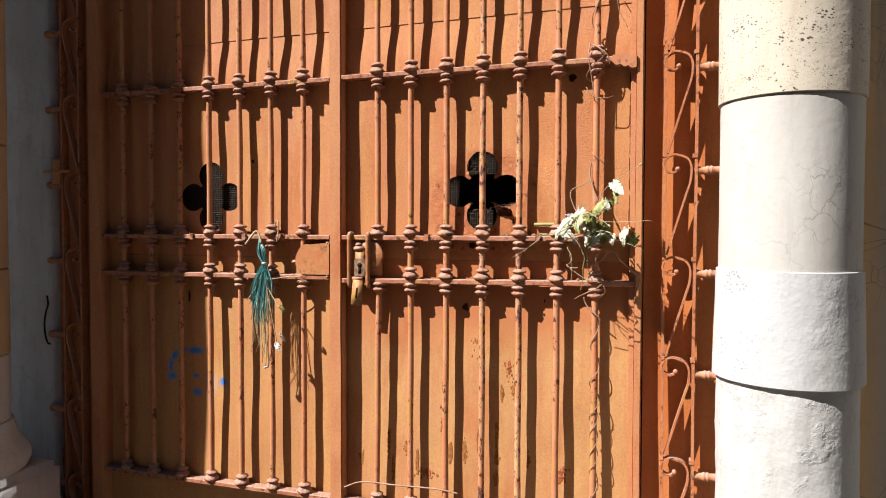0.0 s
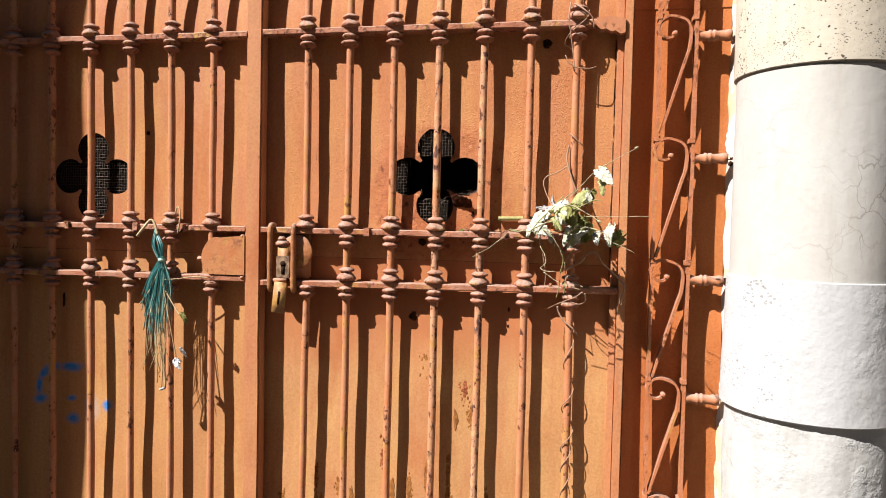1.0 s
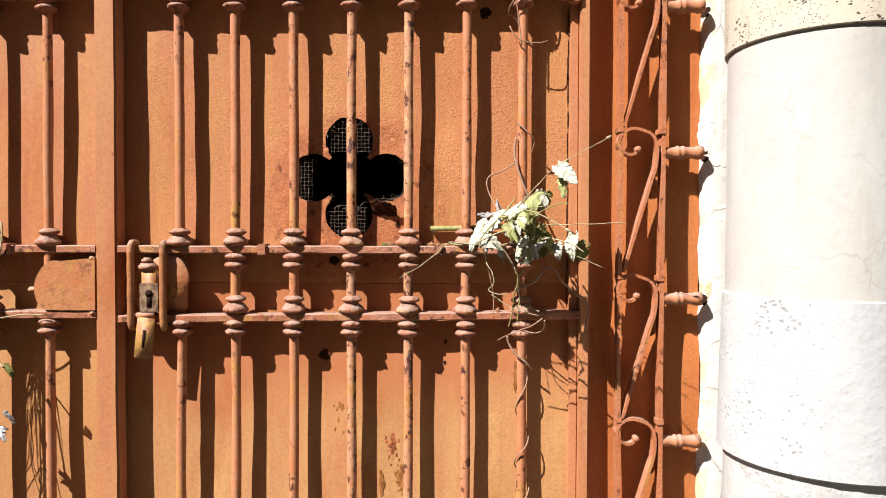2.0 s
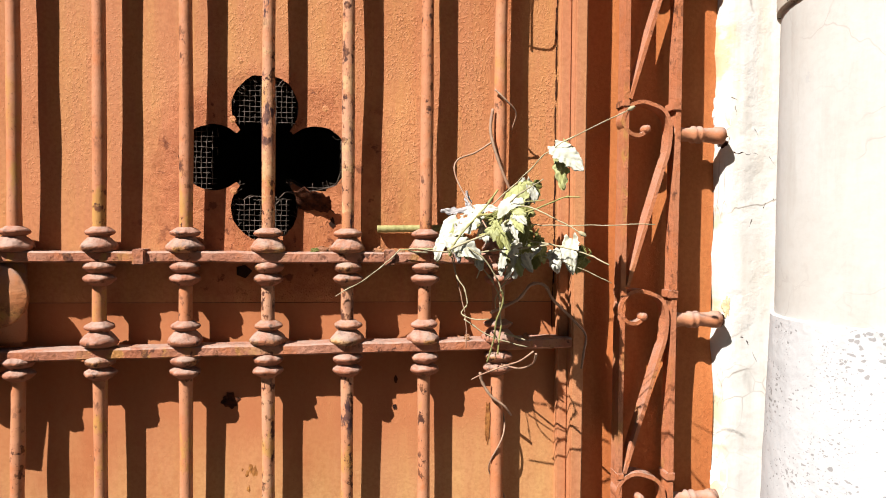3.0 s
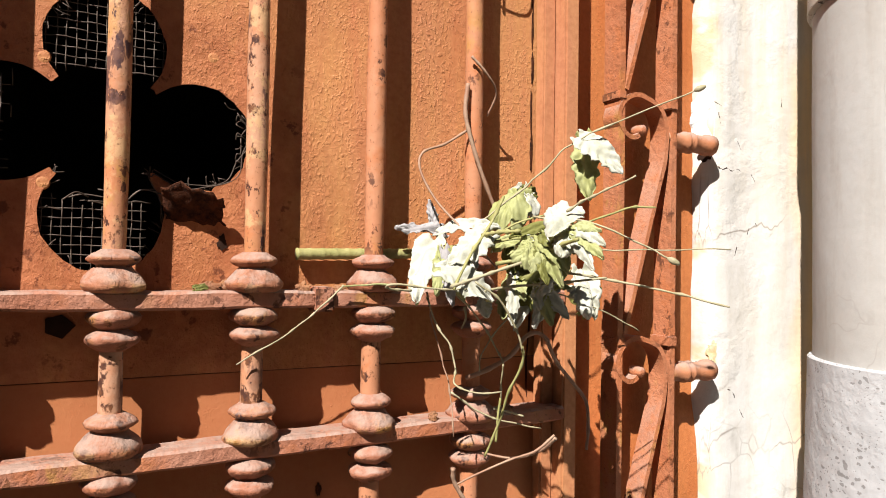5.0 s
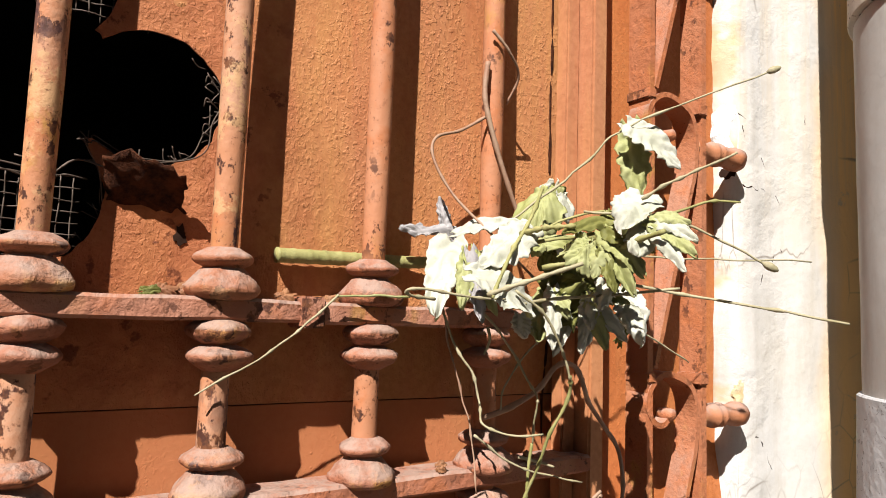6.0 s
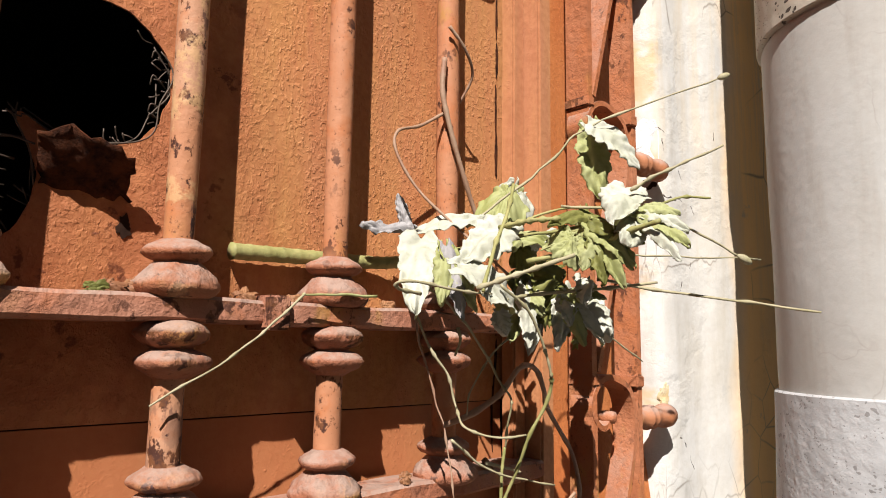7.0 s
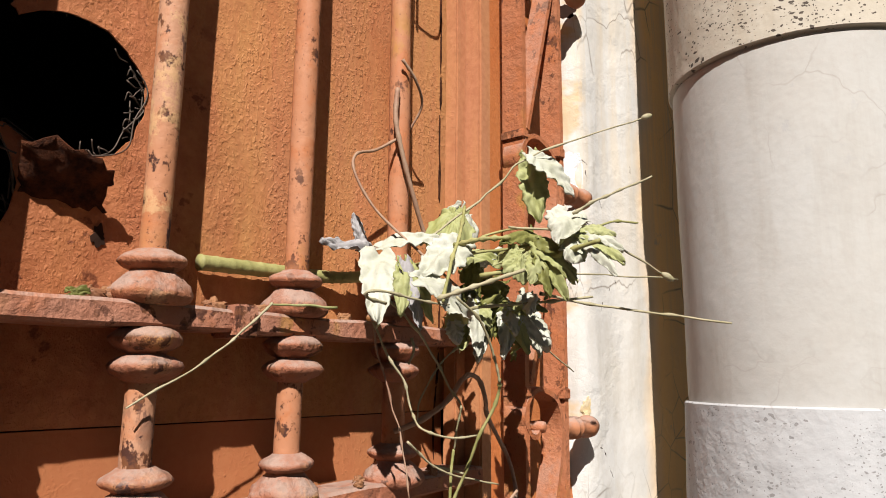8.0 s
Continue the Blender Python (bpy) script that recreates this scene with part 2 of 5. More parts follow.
def plaster(name, white, warm, dirt, pores=0.0, flakes=0.0, cracks=0.3, wash_and_bounce=False, relief=1.0, craze=0.0, tone=0.7, craze_from=None):
    white, warm, dirt = (tuple(tone * v for v in q) for q in (white, warm, dirt))
    m = Mat(name, 0.85)
    big = m.noise(3.0, 6, 0.6)
    drip = m.noise(5.0, 6, 0.6, m.scaled(6, 6, 0.9))
    c = m.mix(m.ramp(big, (0.35, 0.0), (0.7, 1.0)), white, warm)
    c = m.mix(m.ramp(drip, (0.5, 0.0), (0.78, 0.6)), c, dirt)
    c = m.mix(m.ramp(m.noise(90, 5, 0.7), (0.3, 0.18), (0.55, 0.0)), c, dirt)
    if wash_and_bounce:
        # old ochre coat along the gate's edge; behind the column brightened as bounced light
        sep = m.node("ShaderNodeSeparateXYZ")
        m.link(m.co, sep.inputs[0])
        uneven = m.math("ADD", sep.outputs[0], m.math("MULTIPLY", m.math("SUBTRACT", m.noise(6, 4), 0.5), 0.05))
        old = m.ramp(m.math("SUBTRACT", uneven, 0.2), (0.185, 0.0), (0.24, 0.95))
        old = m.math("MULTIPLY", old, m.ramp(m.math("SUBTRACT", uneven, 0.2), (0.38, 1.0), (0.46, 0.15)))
        # extra-light ochre from the column's shadow edge on stands in for reflected sun
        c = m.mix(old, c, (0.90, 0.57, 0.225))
        # tan streaks washed down from above
        streaks = m.math("MULTIPLY", m.ramp(m.noise(5.0, 6, 0.65, m.scaled(9, 9, 0.5)), (0.48, 0.0), (0.66, 0.75)), m.ramp(m.math("SUBTRACT", m.math("ADD", sep.outputs[2], m.math("MULTIPLY", m.noise(4, 4), 0.3)), 1.45), (0.0, 0.15), (0.35, 1.0)))
        c = m.mix(streaks, c, (0.50, 0.42, 0.31))
        rim = m.math("MULTIPLY", m.ramp(m.math("SUBTRACT", uneven, 0.2), (0.056, 0.7), (0.070, 0.0)), m.ramp(m.noise(7, 4, 0.6, m.scaled(1, 1, 1.6)), (0.50, 0.0), (0.56, 0.8)))
        c = m.mix(rim, c, (0.50, 0.31, 0.095))
    warped = m.node("ShaderNodeMapping")
    m.link(m.mix(0.06, m.co, m.node("ShaderNodeTexNoise", Scale=9.0).outputs["Color"]), warped.inputs["Vector"])
    edge = m.voronoi(7.0, "DISTANCE_TO_EDGE", warped.outputs[0])
    line = m.math("MULTIPLY", m.ramp(edge, (0.0, 1.0), (0.012, 0.0)), m.ramp(m.noise(4.0, 3), (0.52, 0.0), (0.6, cracks)))
    c = m.mix(line, c, (0.16, 0.13, 0.10))
    bumps = [(m.noise(60, 6, 0.65), 0.25 * relief, 0.006), (m.noise(9, 4), 0.3 * relief, 0.02), (line, -0.5, 0.003)]
    if craze:
        # a net of hairline cracks and scuffs where the paint has shrunk
        net = m.voronoi(19, "DISTANCE_TO_EDGE", warped.outputs[0])
        fine = m.math("MULTIPLY", m.ramp(net, (0.0, 1.0), (0.03, 0.0)), m.ramp(m.noise(2.6, 4, 0.6), (0.5, 0.0), (0.6, craze)))
        if craze_from is not None:
            sep = m.node("ShaderNodeSeparateXYZ")
            m.link(m.co, sep.inputs[0])
            weather = m.ramp(m.math("ADD", m.math("ADD", sep.outputs[0], 0.5 - craze_from), m.math("MULTIPLY", m.math("SUBTRACT", m.noise(7, 4), 0.5), 0.12)), (0.48, 0.12), (0.53, 1.0))
            fine = m.math("MULTIPLY", fine, weather)
            c = m.mix(m.math("MULTIPLY", weather, 0.35), c, m.mix(m.ramp(m.noise(4.5, 6, 0.65, m.scaled(5, 5, 0.7)), (0.4, 0.0), (0.65, 1.0)), (0.40, 0.385, 0.36), (0.30, 0.29, 0.275)))
        c = m.mix(fine, c, (0.22, 0.20, 0.17))
        scuff = m.math("MULTIPLY", m.ramp(m.noise(24, 8, 0.75), (0.6, 0.0), (0.66, 1.0)), m.ramp(m.noise(3.1, 3), (0.5, 0.0), (0.62, craze)))
        c = m.mix(scuff, c, (0.34, 0.335, 0.325))
        bumps.append((fine, -0.4, 0.002))
    if pores:
        shake = m.node("ShaderNodeTexNoise", Scale=55.0, Detail=3.0)
        m.link(m.co, shake.inputs["Vector"])
        bent = m.mix(0.022, m.scaled(1, 1, 1.5), shake.outputs["Color"], "ADD")
        cells = m.math("ADD", m.voronoi(185, co=bent), m.math("MULTIPLY", m.math("SUBTRACT", m.noise(17, 5, 0.7), 0.5), 1.1))
        coarse = m.math("ADD", m.voronoi(88, co=bent), m.math("MULTIPLY", m.math("SUBTRACT", m.noise(13, 5, 0.7), 0.5), 1.2))
        hole = m.math("MULTIPLY", m.math("MAXIMUM", m.ramp(cells, (0.12, 1.0), (0.165, 0.0)), m.ramp(coarse, (0.13, 1.0), (0.165, 0.0))), pores)
        if craze_from is not None:
            # the band is pitted only on its side towards the gate
            way = m.node("ShaderNodeSeparateXYZ")
            m.link(m.co, way.inputs[0])
            hole = m.math("MULTIPLY", hole, m.ramp(m.math("ADD", m.math("ADD", way.outputs[0], 0.5), m.math("MULTIPLY", m.math("SUBTRACT", m.noise(7, 4), 0.5), 0.1)), (0.385, 1.0), (0.45, 0.12)))
        c = m.mix(hole, c, (0.055, 0.04, 0.03))
        bumps.append((hole, -0.9, 0.006))
    if flakes:
        fl = m.ramp(m.noise(6.5, 8, 0.6), (0.53, 0.0), (0.60, 1.0))
        c = m.mix(m.math("MULTIPLY", fl, flakes), c, (0.36, 0.36, 0.36))
        bumps.append((fl, 0.6 * flakes ** 0.5, 0.006))
    return m.done(c, *bumps)


WALL = plaster("limewashed_wall_plaster", (0.80, 0.79, 0.765), (0.74, 0.70, 0.63), (0.54, 0.47, 0.36), cracks=0.8, wash_and_bounce=True, relief=0.6, craze=0.7, tone=0.645, flakes=0.08)
SHAFT = plaster("white_painted_shaft", (0.80, 0.79, 0.76), (0.74, 0.70, 0.64), (0.56, 0.50, 0.42), cracks=0.3, relief=0.35, craze=1.0, tone=0.505, craze_from=0.0)
PITTED = plaster("pitted_stone_shaft", (0.72, 0.66, 0.56), (0.66, 0.58, 0.46), (0.50, 0.41, 0.29), pores=1.0, cracks=0.05, relief=0.6, tone=0.62)
BAND = plaster("white_lime_band", (0.80, 0.80, 0.81), (0.75, 0.755, 0.77), (0.60, 0.60, 0.61), pores=0.5, flakes=0.06, cracks=0.3, relief=0.8, craze=0.6, tone=0.505, craze_from=0.02)
FLAKY = plaster("flaking_white_plaster", (0.80, 0.80, 0.79), (0.70, 0.69, 0.66), (0.52, 0.49, 0.45), flakes=0.35, cracks=0.4, craze=0.3, tone=0.53)
WALL_W = plaster("grey_stained_plaster", (0.72, 0.75, 0.78), (0.58, 0.59, 0.60), (0.40, 0.36, 0.30), flakes=0.25, cracks=0.4, tone=0.72)
OCHRE = plaster("ochre_stone_shaft", (0.55, 0.40, 0.24), (0.50, 0.36, 0.22), (0.36, 0.26, 0.17), pores=0.3)
GROUND = plaster("dusty_paving", (0.115, 0.094, 0.072), (0.095, 0.078, 0.06), (0.07, 0.057, 0.043))
SCREEN = plaster("dull_screen", (0.20, 0.17, 0.13), (0.17, 0.145, 0.11), (0.12, 0.10, 0.08))
# near-black colour keeps the space behind the openings in shade
m_ = Mat("unlit_black", 0.95)
UNLIT = m_.done(m_.mix(m_.noise(3), (0.03, 0.022, 0.016), (0.05, 0.036, 0.026)))

# ---- mesh helpers ----


def part(name, bm, mat, parent=None, label="", smooth=True):
    me = bpy.data.meshes.new(name)
    bm.normal_update()
    bm.to_mesh(me)
    bm.free()
    return share(name, me, mat, parent, label, smooth)


def share(name, me, mat=None, parent=None, label="", smooth=True, at=None):
    ob = new(name, me)
    if mat and not me.materials:
        me.materials.append(mat)
    if smooth:
        me.polygons.foreach_set("use_smooth", [True] * len(me.polygons))
    if parent:
        ob.parent = parent
    if at:
        ob.location = at
    if label:
        ob["label"] = label
    return ob


def empty(name, label, category, group="", kind="", at=(0, 0, 0)):
    ob = new(name)
    ob.location = at
    return tagged(ob, label, category, group, kind)


def block(x0, x1, y0, y1, z0, z1, bevel=0.003, cuts=0, rough=0.0, seg=2):
    """A bevelled block, its long edges cut and worn a little uneven."""
    bm = bmesh.new()
    bmesh.ops.create_cube(bm, size=1)
    for v in bm.verts:
        v.co = Vector((x0 + (v.co.x + 0.5) * (x1 - x0), y0 + (v.co.y + 0.5) * (y1 - y0), z0 + (v.co.z + 0.5) * (z1 - z0)))
    if cuts:
        size = (x1 - x0, y1 - y0, z1 - z0)
        axis = size.index(max(size))
        es = [e for e in bm.edges if abs((e.verts[0].co - e.verts[1].co)[axis]) > 0.5 * size[axis]]
        bmesh.ops.subdivide_edges(bm, edges=es, cuts=cuts)
    if bevel:
        es = [e for e in bm.edges if len(e.link_faces) == 2 and e.calc_face_angle() > 0.6]
        bmesh.ops.bevel(bm, geom=es, offset=bevel, segments=seg, affect="EDGES")
    if rough:
        for v in bm.verts:
            v.co += rough * noise.noise_vector(v.co * 7) + 0.4 * rough * noise.noise_vector(v.co * 40)
    return bm


def lathe(profile, n=16, ovals=0.0, seed=0.0):
    """Turns (radius, height) pairs round the z axis."""
    bm = bmesh.new()
    rings = []
    for r, z in profile:
        ring = []
        for i in range(n):
            a = 2 * math.pi * i / n
            k = 1 + ovals * (noise.noise(Vector((math.cos(a) * 1.3 + seed, math.sin(a) * 1.3, z * 30))) + 0.45 * noise.noise(Vector((math.cos(a) * 4 + seed, math.sin(a) * 4, z * 160))))
            ring.append(bm.verts.new((r * k * math.cos(a), r * k * math.sin(a), z)))
        rings.append(ring)
    for a, b in zip(rings, rings[1:]):
        for i in range(n):
            bm.faces.new((a[i], a[(i + 1) % n], b[(i + 1) % n], b[i]))
    bm.faces.new(rings[0][::-1])
    bm.faces.new(rings[-1])
    return bm


def tube(points, radius, n=6, bm=None, flat=1.0):
    """Sweeps a round (or, with flat < 1, oval) section along points; radius may be a function of 0..1."""
    bm = bm or bmesh.new()
    pts = [Vector(p) for p in points]
    rad = radius if callable(radius) else (lambda s: radius)
    side, rings = None, []
    for i, p in enumerate(pts):
        way = (pts[min(i + 1, len(pts) - 1)] - pts[max(i - 1, 0)]).normalized()
        if side is None:
            side = way.orthogonal().normalized()
        side = (side - way * side.dot(way)).normalized()
        up = way.cross(side)
        r = rad(i / max(1, len(pts) - 1))
        rings.append([bm.verts.new(p + r * (math.cos(2 * math.pi * j / n) * side + flat * math.sin(2 * math.pi * j / n) * up)) for j in range(n)])
    for a, b in zip(rings, rings[1:]):
        for j in range(n):
            bm.faces.new((a[j], a[(j + 1) % n], b[(j + 1) % n], b[j]))
    bm.faces.new(rings[0][::-1])
    bm.faces.new(rings[-1])
    return bm


def spline(points, steps=8):
    """A smooth line through the points (Catmull-Rom)."""
    p = [Vector(q) for q in points]
    p = [2 * p[0] - p[1]] + p + [2 * p[-1] - p[-2]]
    out = []
    for i in range(1, len(p) - 2):
        for k in range(steps):
            t = k / steps
            out.append(0.5 * (2 * p[i] + (p[i + 1] - p[i - 1]) * t + (2 * p[i - 1] - 5 * p[i] + 4 * p[i + 1] - p[i + 2]) * t * t + (3 * p[i] - p[i - 1] - 3 * p[i + 1] + p[i + 2]) * t ** 3))
    out.append(p[-2])
    return out


def band(path, width, thick, bm=None):
    """A flat iron band that follows path (x, z) in the gate's plane, its width across the plane (y)."""
    bm = bm or bmesh.new()
    pts = [Vector((x, 0, z)) for x, z in path]
    rows = []
    for i, p in enumerate(pts):
        way = (pts[min(i + 1, len(pts) - 1)] - pts[max(i - 1, 0)]).normalized()
        nrm = Vector((way.z, 0, -way.x)) * thick / 2
        w = width(i / (len(pts) - 1)) if callable(width) else width
        dy = Vector((0, w / 2, 0))
        rows.append([bm.verts.new(p + nrm - dy), bm.verts.new(p + nrm + dy), bm.verts.new(p - nrm + dy), bm.verts.new(p - nrm - dy)])
    for a, b in zip(rows, rows[1:]):
        for j in range(4):
            bm.faces.new((a[j], a[(j + 1) % 4], b[(j + 1) % 4], b[j]))
    bm.faces.new(rows[0][::-1])
    bm.faces.new(rows[-1])
    return bm


# ---- the setting ----
RAIL_Y, SHEET_Y = 2.2, 2.2312
GATE_TOP, GATE_BOTTOM = 2.62, 0.09


JAMB_X = [0.0, 0.012, 0.03, 0.06, 0.085, 0.10, 0.125, 0.15, 0.2, 0.3, 0.45, 0.7, 1.0, 1.6, 2.4]
JAMB_Y = [2.236, 2.213, 2.2075, 2.206, 2.203, 2.197, 2.188, 2.183, 2.18, 2.18, 2.18, 2.18, 2.18, 2.18, 2.18]
EDGE_EAST, EDGE_WEST = 0.247, -2.325


def wall_y(x, z, sign=1):
    """Where the plaster's face lies at x, z."""
    dx = (x - EDGE_EAST) if sign > 0 else (EDGE_WEST - x)
    y = float(np.interp(dx, JAMB_X, JAMB_Y))
    return y + 0.0025 * noise.noise(Vector((x * 14, z * 14, sign))) + 0.0012 * noise.noise(Vector((x * 45, z * 45, 3)))


def jamb(name, x_edge, sign, label, mat):
    """Plastered wall beside the gate, with a ragged inner edge and a soft crease."""
    bm = bmesh.new()
    nz = 200
    rows = []
    xs = sorted(set(JAMB_X + [0.02, 0.04, 0.05, 0.07, 0.112, 0.138, 0.17]))
    for k in range(nz + 1):
        z = 3.3 * k / nz
        row = []
        for dx in xs:
            rag = (0.006 * noise.noise(Vector((3.1 * sign, 0, z * 9))) + 0.004 * noise.noise(Vector((7.7 * sign, 2, z * 34)))) * max(0.0, 1 - dx / 0.03)
            x = x_edge + sign * (dx + rag)
            row.append(bm.verts.new((x, wall_y(x_edge + sign * dx, z, sign), z)))
        row.insert(0, bm.verts.new((row[0].co.x + sign * 0.004, 2.27, z)))
        rows.append(row)
    for a, b in zip(rows, rows[1:]):
        for i in range(len(a) - 1):
            f = (a[i], a[i + 1], b[i + 1], b[i])
            bm.faces.new(f if sign > 0 else f[::-1])
    ob = part(name, bm, mat)
    mod = ob.modifiers.new("thick", "SOLIDIFY")
    mod.thickness, mod.offset = 0.3, -1
    return tagged(ob, label, "wall", kind="structure")


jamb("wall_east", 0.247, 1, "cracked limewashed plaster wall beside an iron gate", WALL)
jamb("wall_west", -2.325, -1, "shaded grey plaster wall beside an iron gate", WALL_W)
# no pier is known here; this block is added to shade the left leaf
tagged(part("shade_block", block(-4.57, -3.646, 0.58, 0.90, 0, 6.0, 0.02, 10, 0.004), WALL_W), "plain unseen pier added to shade the gate", "wall", kind="structure")
tagged(part("wall_lintel", block(-2.6, 0.5, 2.2, 2.5, GATE_TOP + 0.03, 3.3, 0.01), WALL), "plain plaster wall over the gate", "wall", kind="structure")
bm = bmesh.new()
bmesh.ops.create_grid(bm, x_segments=24, y_segments=24, size=60)
tagged(part("ground", bm, GROUND), "dusty worn paving in front of a gate", "ground", kind="structure")
# out of view, added to hold back low sky light from the gate
tagged(part("sky_screen", block(-14, 14, -6.4, -6.0, 0, 7.0, 0.02), SCREEN), "plain dull unseen wall added to cut sky light", "wall", kind="structure")
# plain made-up room, its shade given by the colour
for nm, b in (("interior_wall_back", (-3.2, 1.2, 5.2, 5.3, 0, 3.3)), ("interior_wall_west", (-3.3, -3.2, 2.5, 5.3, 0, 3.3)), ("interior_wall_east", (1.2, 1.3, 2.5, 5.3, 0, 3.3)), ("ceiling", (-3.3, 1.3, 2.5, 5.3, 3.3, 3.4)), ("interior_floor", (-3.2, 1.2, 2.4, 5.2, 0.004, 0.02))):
    tagged(part(nm, block(*b, 0.0), UNLIT, smooth=False), "near-black surface standing in for unlit space behind the gate", "wall", kind="structure")

# ---- the two columns ----


def column(x, y, west, label):
    col = empty("column", label, "column", "columns beside the gate", at=(x, y, 0))

    def drum(nm, pieces, mat, lab="", rough=0.0012, n=64):
        bm = bmesh.new()
        rings = []
        for r, z in pieces:
            ring = []
            for i in range(n):
                a = 2 * math.pi * i / n
                v = Vector((math.cos(a), math.sin(a), 0))
                k = r + rough * (noise.noise(Vector((v.x * 2, v.y * 2, z * 5 + x))) + 0.6 * noise.noise(Vector((v.x * 7, v.y * 7, z * 24 + x))))
                ring.append(bm.verts.new((k * v.x, k * v.y, z)))
            rings.append(ring)
        for p, q in zip(rings, rings[1:]):
            for i in range(n):
                bm.faces.new((p[i], p[(i + 1) % n], q[(i + 1) % n], q[i]))
        bm.faces.new(rings[0][::-1])
        bm.faces.new(rings[-1])
        ob = part(nm, bm, mat, col, lab)
        ob.modifiers.new("crisp_rim", "EDGE_SPLIT").split_angle = radians(35)
        return ob

    def wall_of(r, z0, z1, lip=0.004, steps=14):
        return [(r - lip, z0)] + [(r, z0 + lip + (z1 - z0 - 2 * lip) * k / steps) for k in range(steps + 1)] + [(r - lip, z1)]

    base = [(0.166, 0.50), (0.168, 0.44), (0.178, 0.39), (0.196, 0.355), (0.212, 0.335), (0.222, 0.31), (0.222, 0.29), (0.21, 0.262), (0.2, 0.255)][::-1]
    if west:
        drum("drum", wall_of(0.172, 1.566, 3.25), OCHRE, "ochre stone drum")
        drum("drum", wall_of(0.170, 1.115, 1.563), OCHRE)
        drum("drum", wall_of(0.172, 0.80, 1.112), OCHRE)
        drum("drum", wall_of(0.168, 0.50, 0.797), FLAKY, "stained pale stone drum")
        drum("base_moulding", [(r + 0.012, z + 0.115) for r, z in base if z < 0.5], FLAKY)
        part("plinth", block(-0.245, 0.245, -0.245, 0.245, 0, 0.37, 0.03, 6, 0.008), FLAKY, col)
    else:
        drum("drum", wall_of(0.1695, 1.5825, 3.25, 0.0012, 30), PITTED, "pitted cream stone upper drum")
        drum("neck", [(0.161, 1.56), (0.161, 1.595)], SHAFT)
        drum("drum", wall_of(0.164, 1.15, 1.579, 0.0015), SHAFT, "smooth white shaft drum with hairline cracks")
        drum("drum", [(r + 0.0075 * (1.165 - z) / 0.275, z) for r, z in wall_of(0.1695, 0.89, 1.165, 0.002)], BAND, "white limewashed wider band, pitted")
        drum("drum", wall_of(0.166, 0.50, 0.896), FLAKY, "flaking white plaster drum", 0.004)
        drum("base_moulding", base, FLAKY)
        part("plinth", block(-0.27, 0.27, -0.27, 0.27, 0, 0.255, 0.02, 6, 0.006), FLAKY, col)
    return col


column(0.371, 1.94, False, "whitewashed round stone column with a wider band")
column(-2.375, 1.82, True, "ochre and white stone column on a plinth, joints showing")

# ---- the gate leaves ----
TOP_Z, MID_Z, LOW_Z, BOT_Z = 1.785, 1.232, 1.088, 0.30


def sag(x, z):
    """How the thin sheets bulge, in metres."""
    def hump(z0, z1, peak):
        s = (z - z0) / (peak - z0) if z < peak else (z1 - z) / (z1 - peak)
        return math.sin(math.pi / 2 * max(0.0, min(1.0, s))) ** 2
    bow = 0.011 * hump(1.80, 2.5, 2.0) + 0.001 * hump(1.25, 1.77, 1.5) + 0.0025 * hump(0.3, 1.07, 0.7) - 0.010 * max(0.0, min(1.0, (x + 0.33) / 0.2)) * hump(0.45, 1.23, 0.98) + 0.0045 * hump(0.98, 1.235, 1.12) + 0.002 * hump(0.80, 1.245, 1.12)
    return bow + 0.0055 * noise.noise(Vector((x * 3.1, 5.0, z * 2.2))) + 0.0028 * noise.noise(Vector((x * 9, 1.0, z * 5)))


def quatrefoil(a, r=0.0525, off=0.080):
    """The outline's distance from its centre in the direction a."""
    d = (a + math.pi / 4) % (math.pi / 2) - math.pi / 4
    s = off * math.sin(d)
    if abs(s) < r:
        return off * math.cos(d) + math.sqrt(r * r - s * s)
    return math.sqrt(max(off * off - r * r, 0)) * 0.97


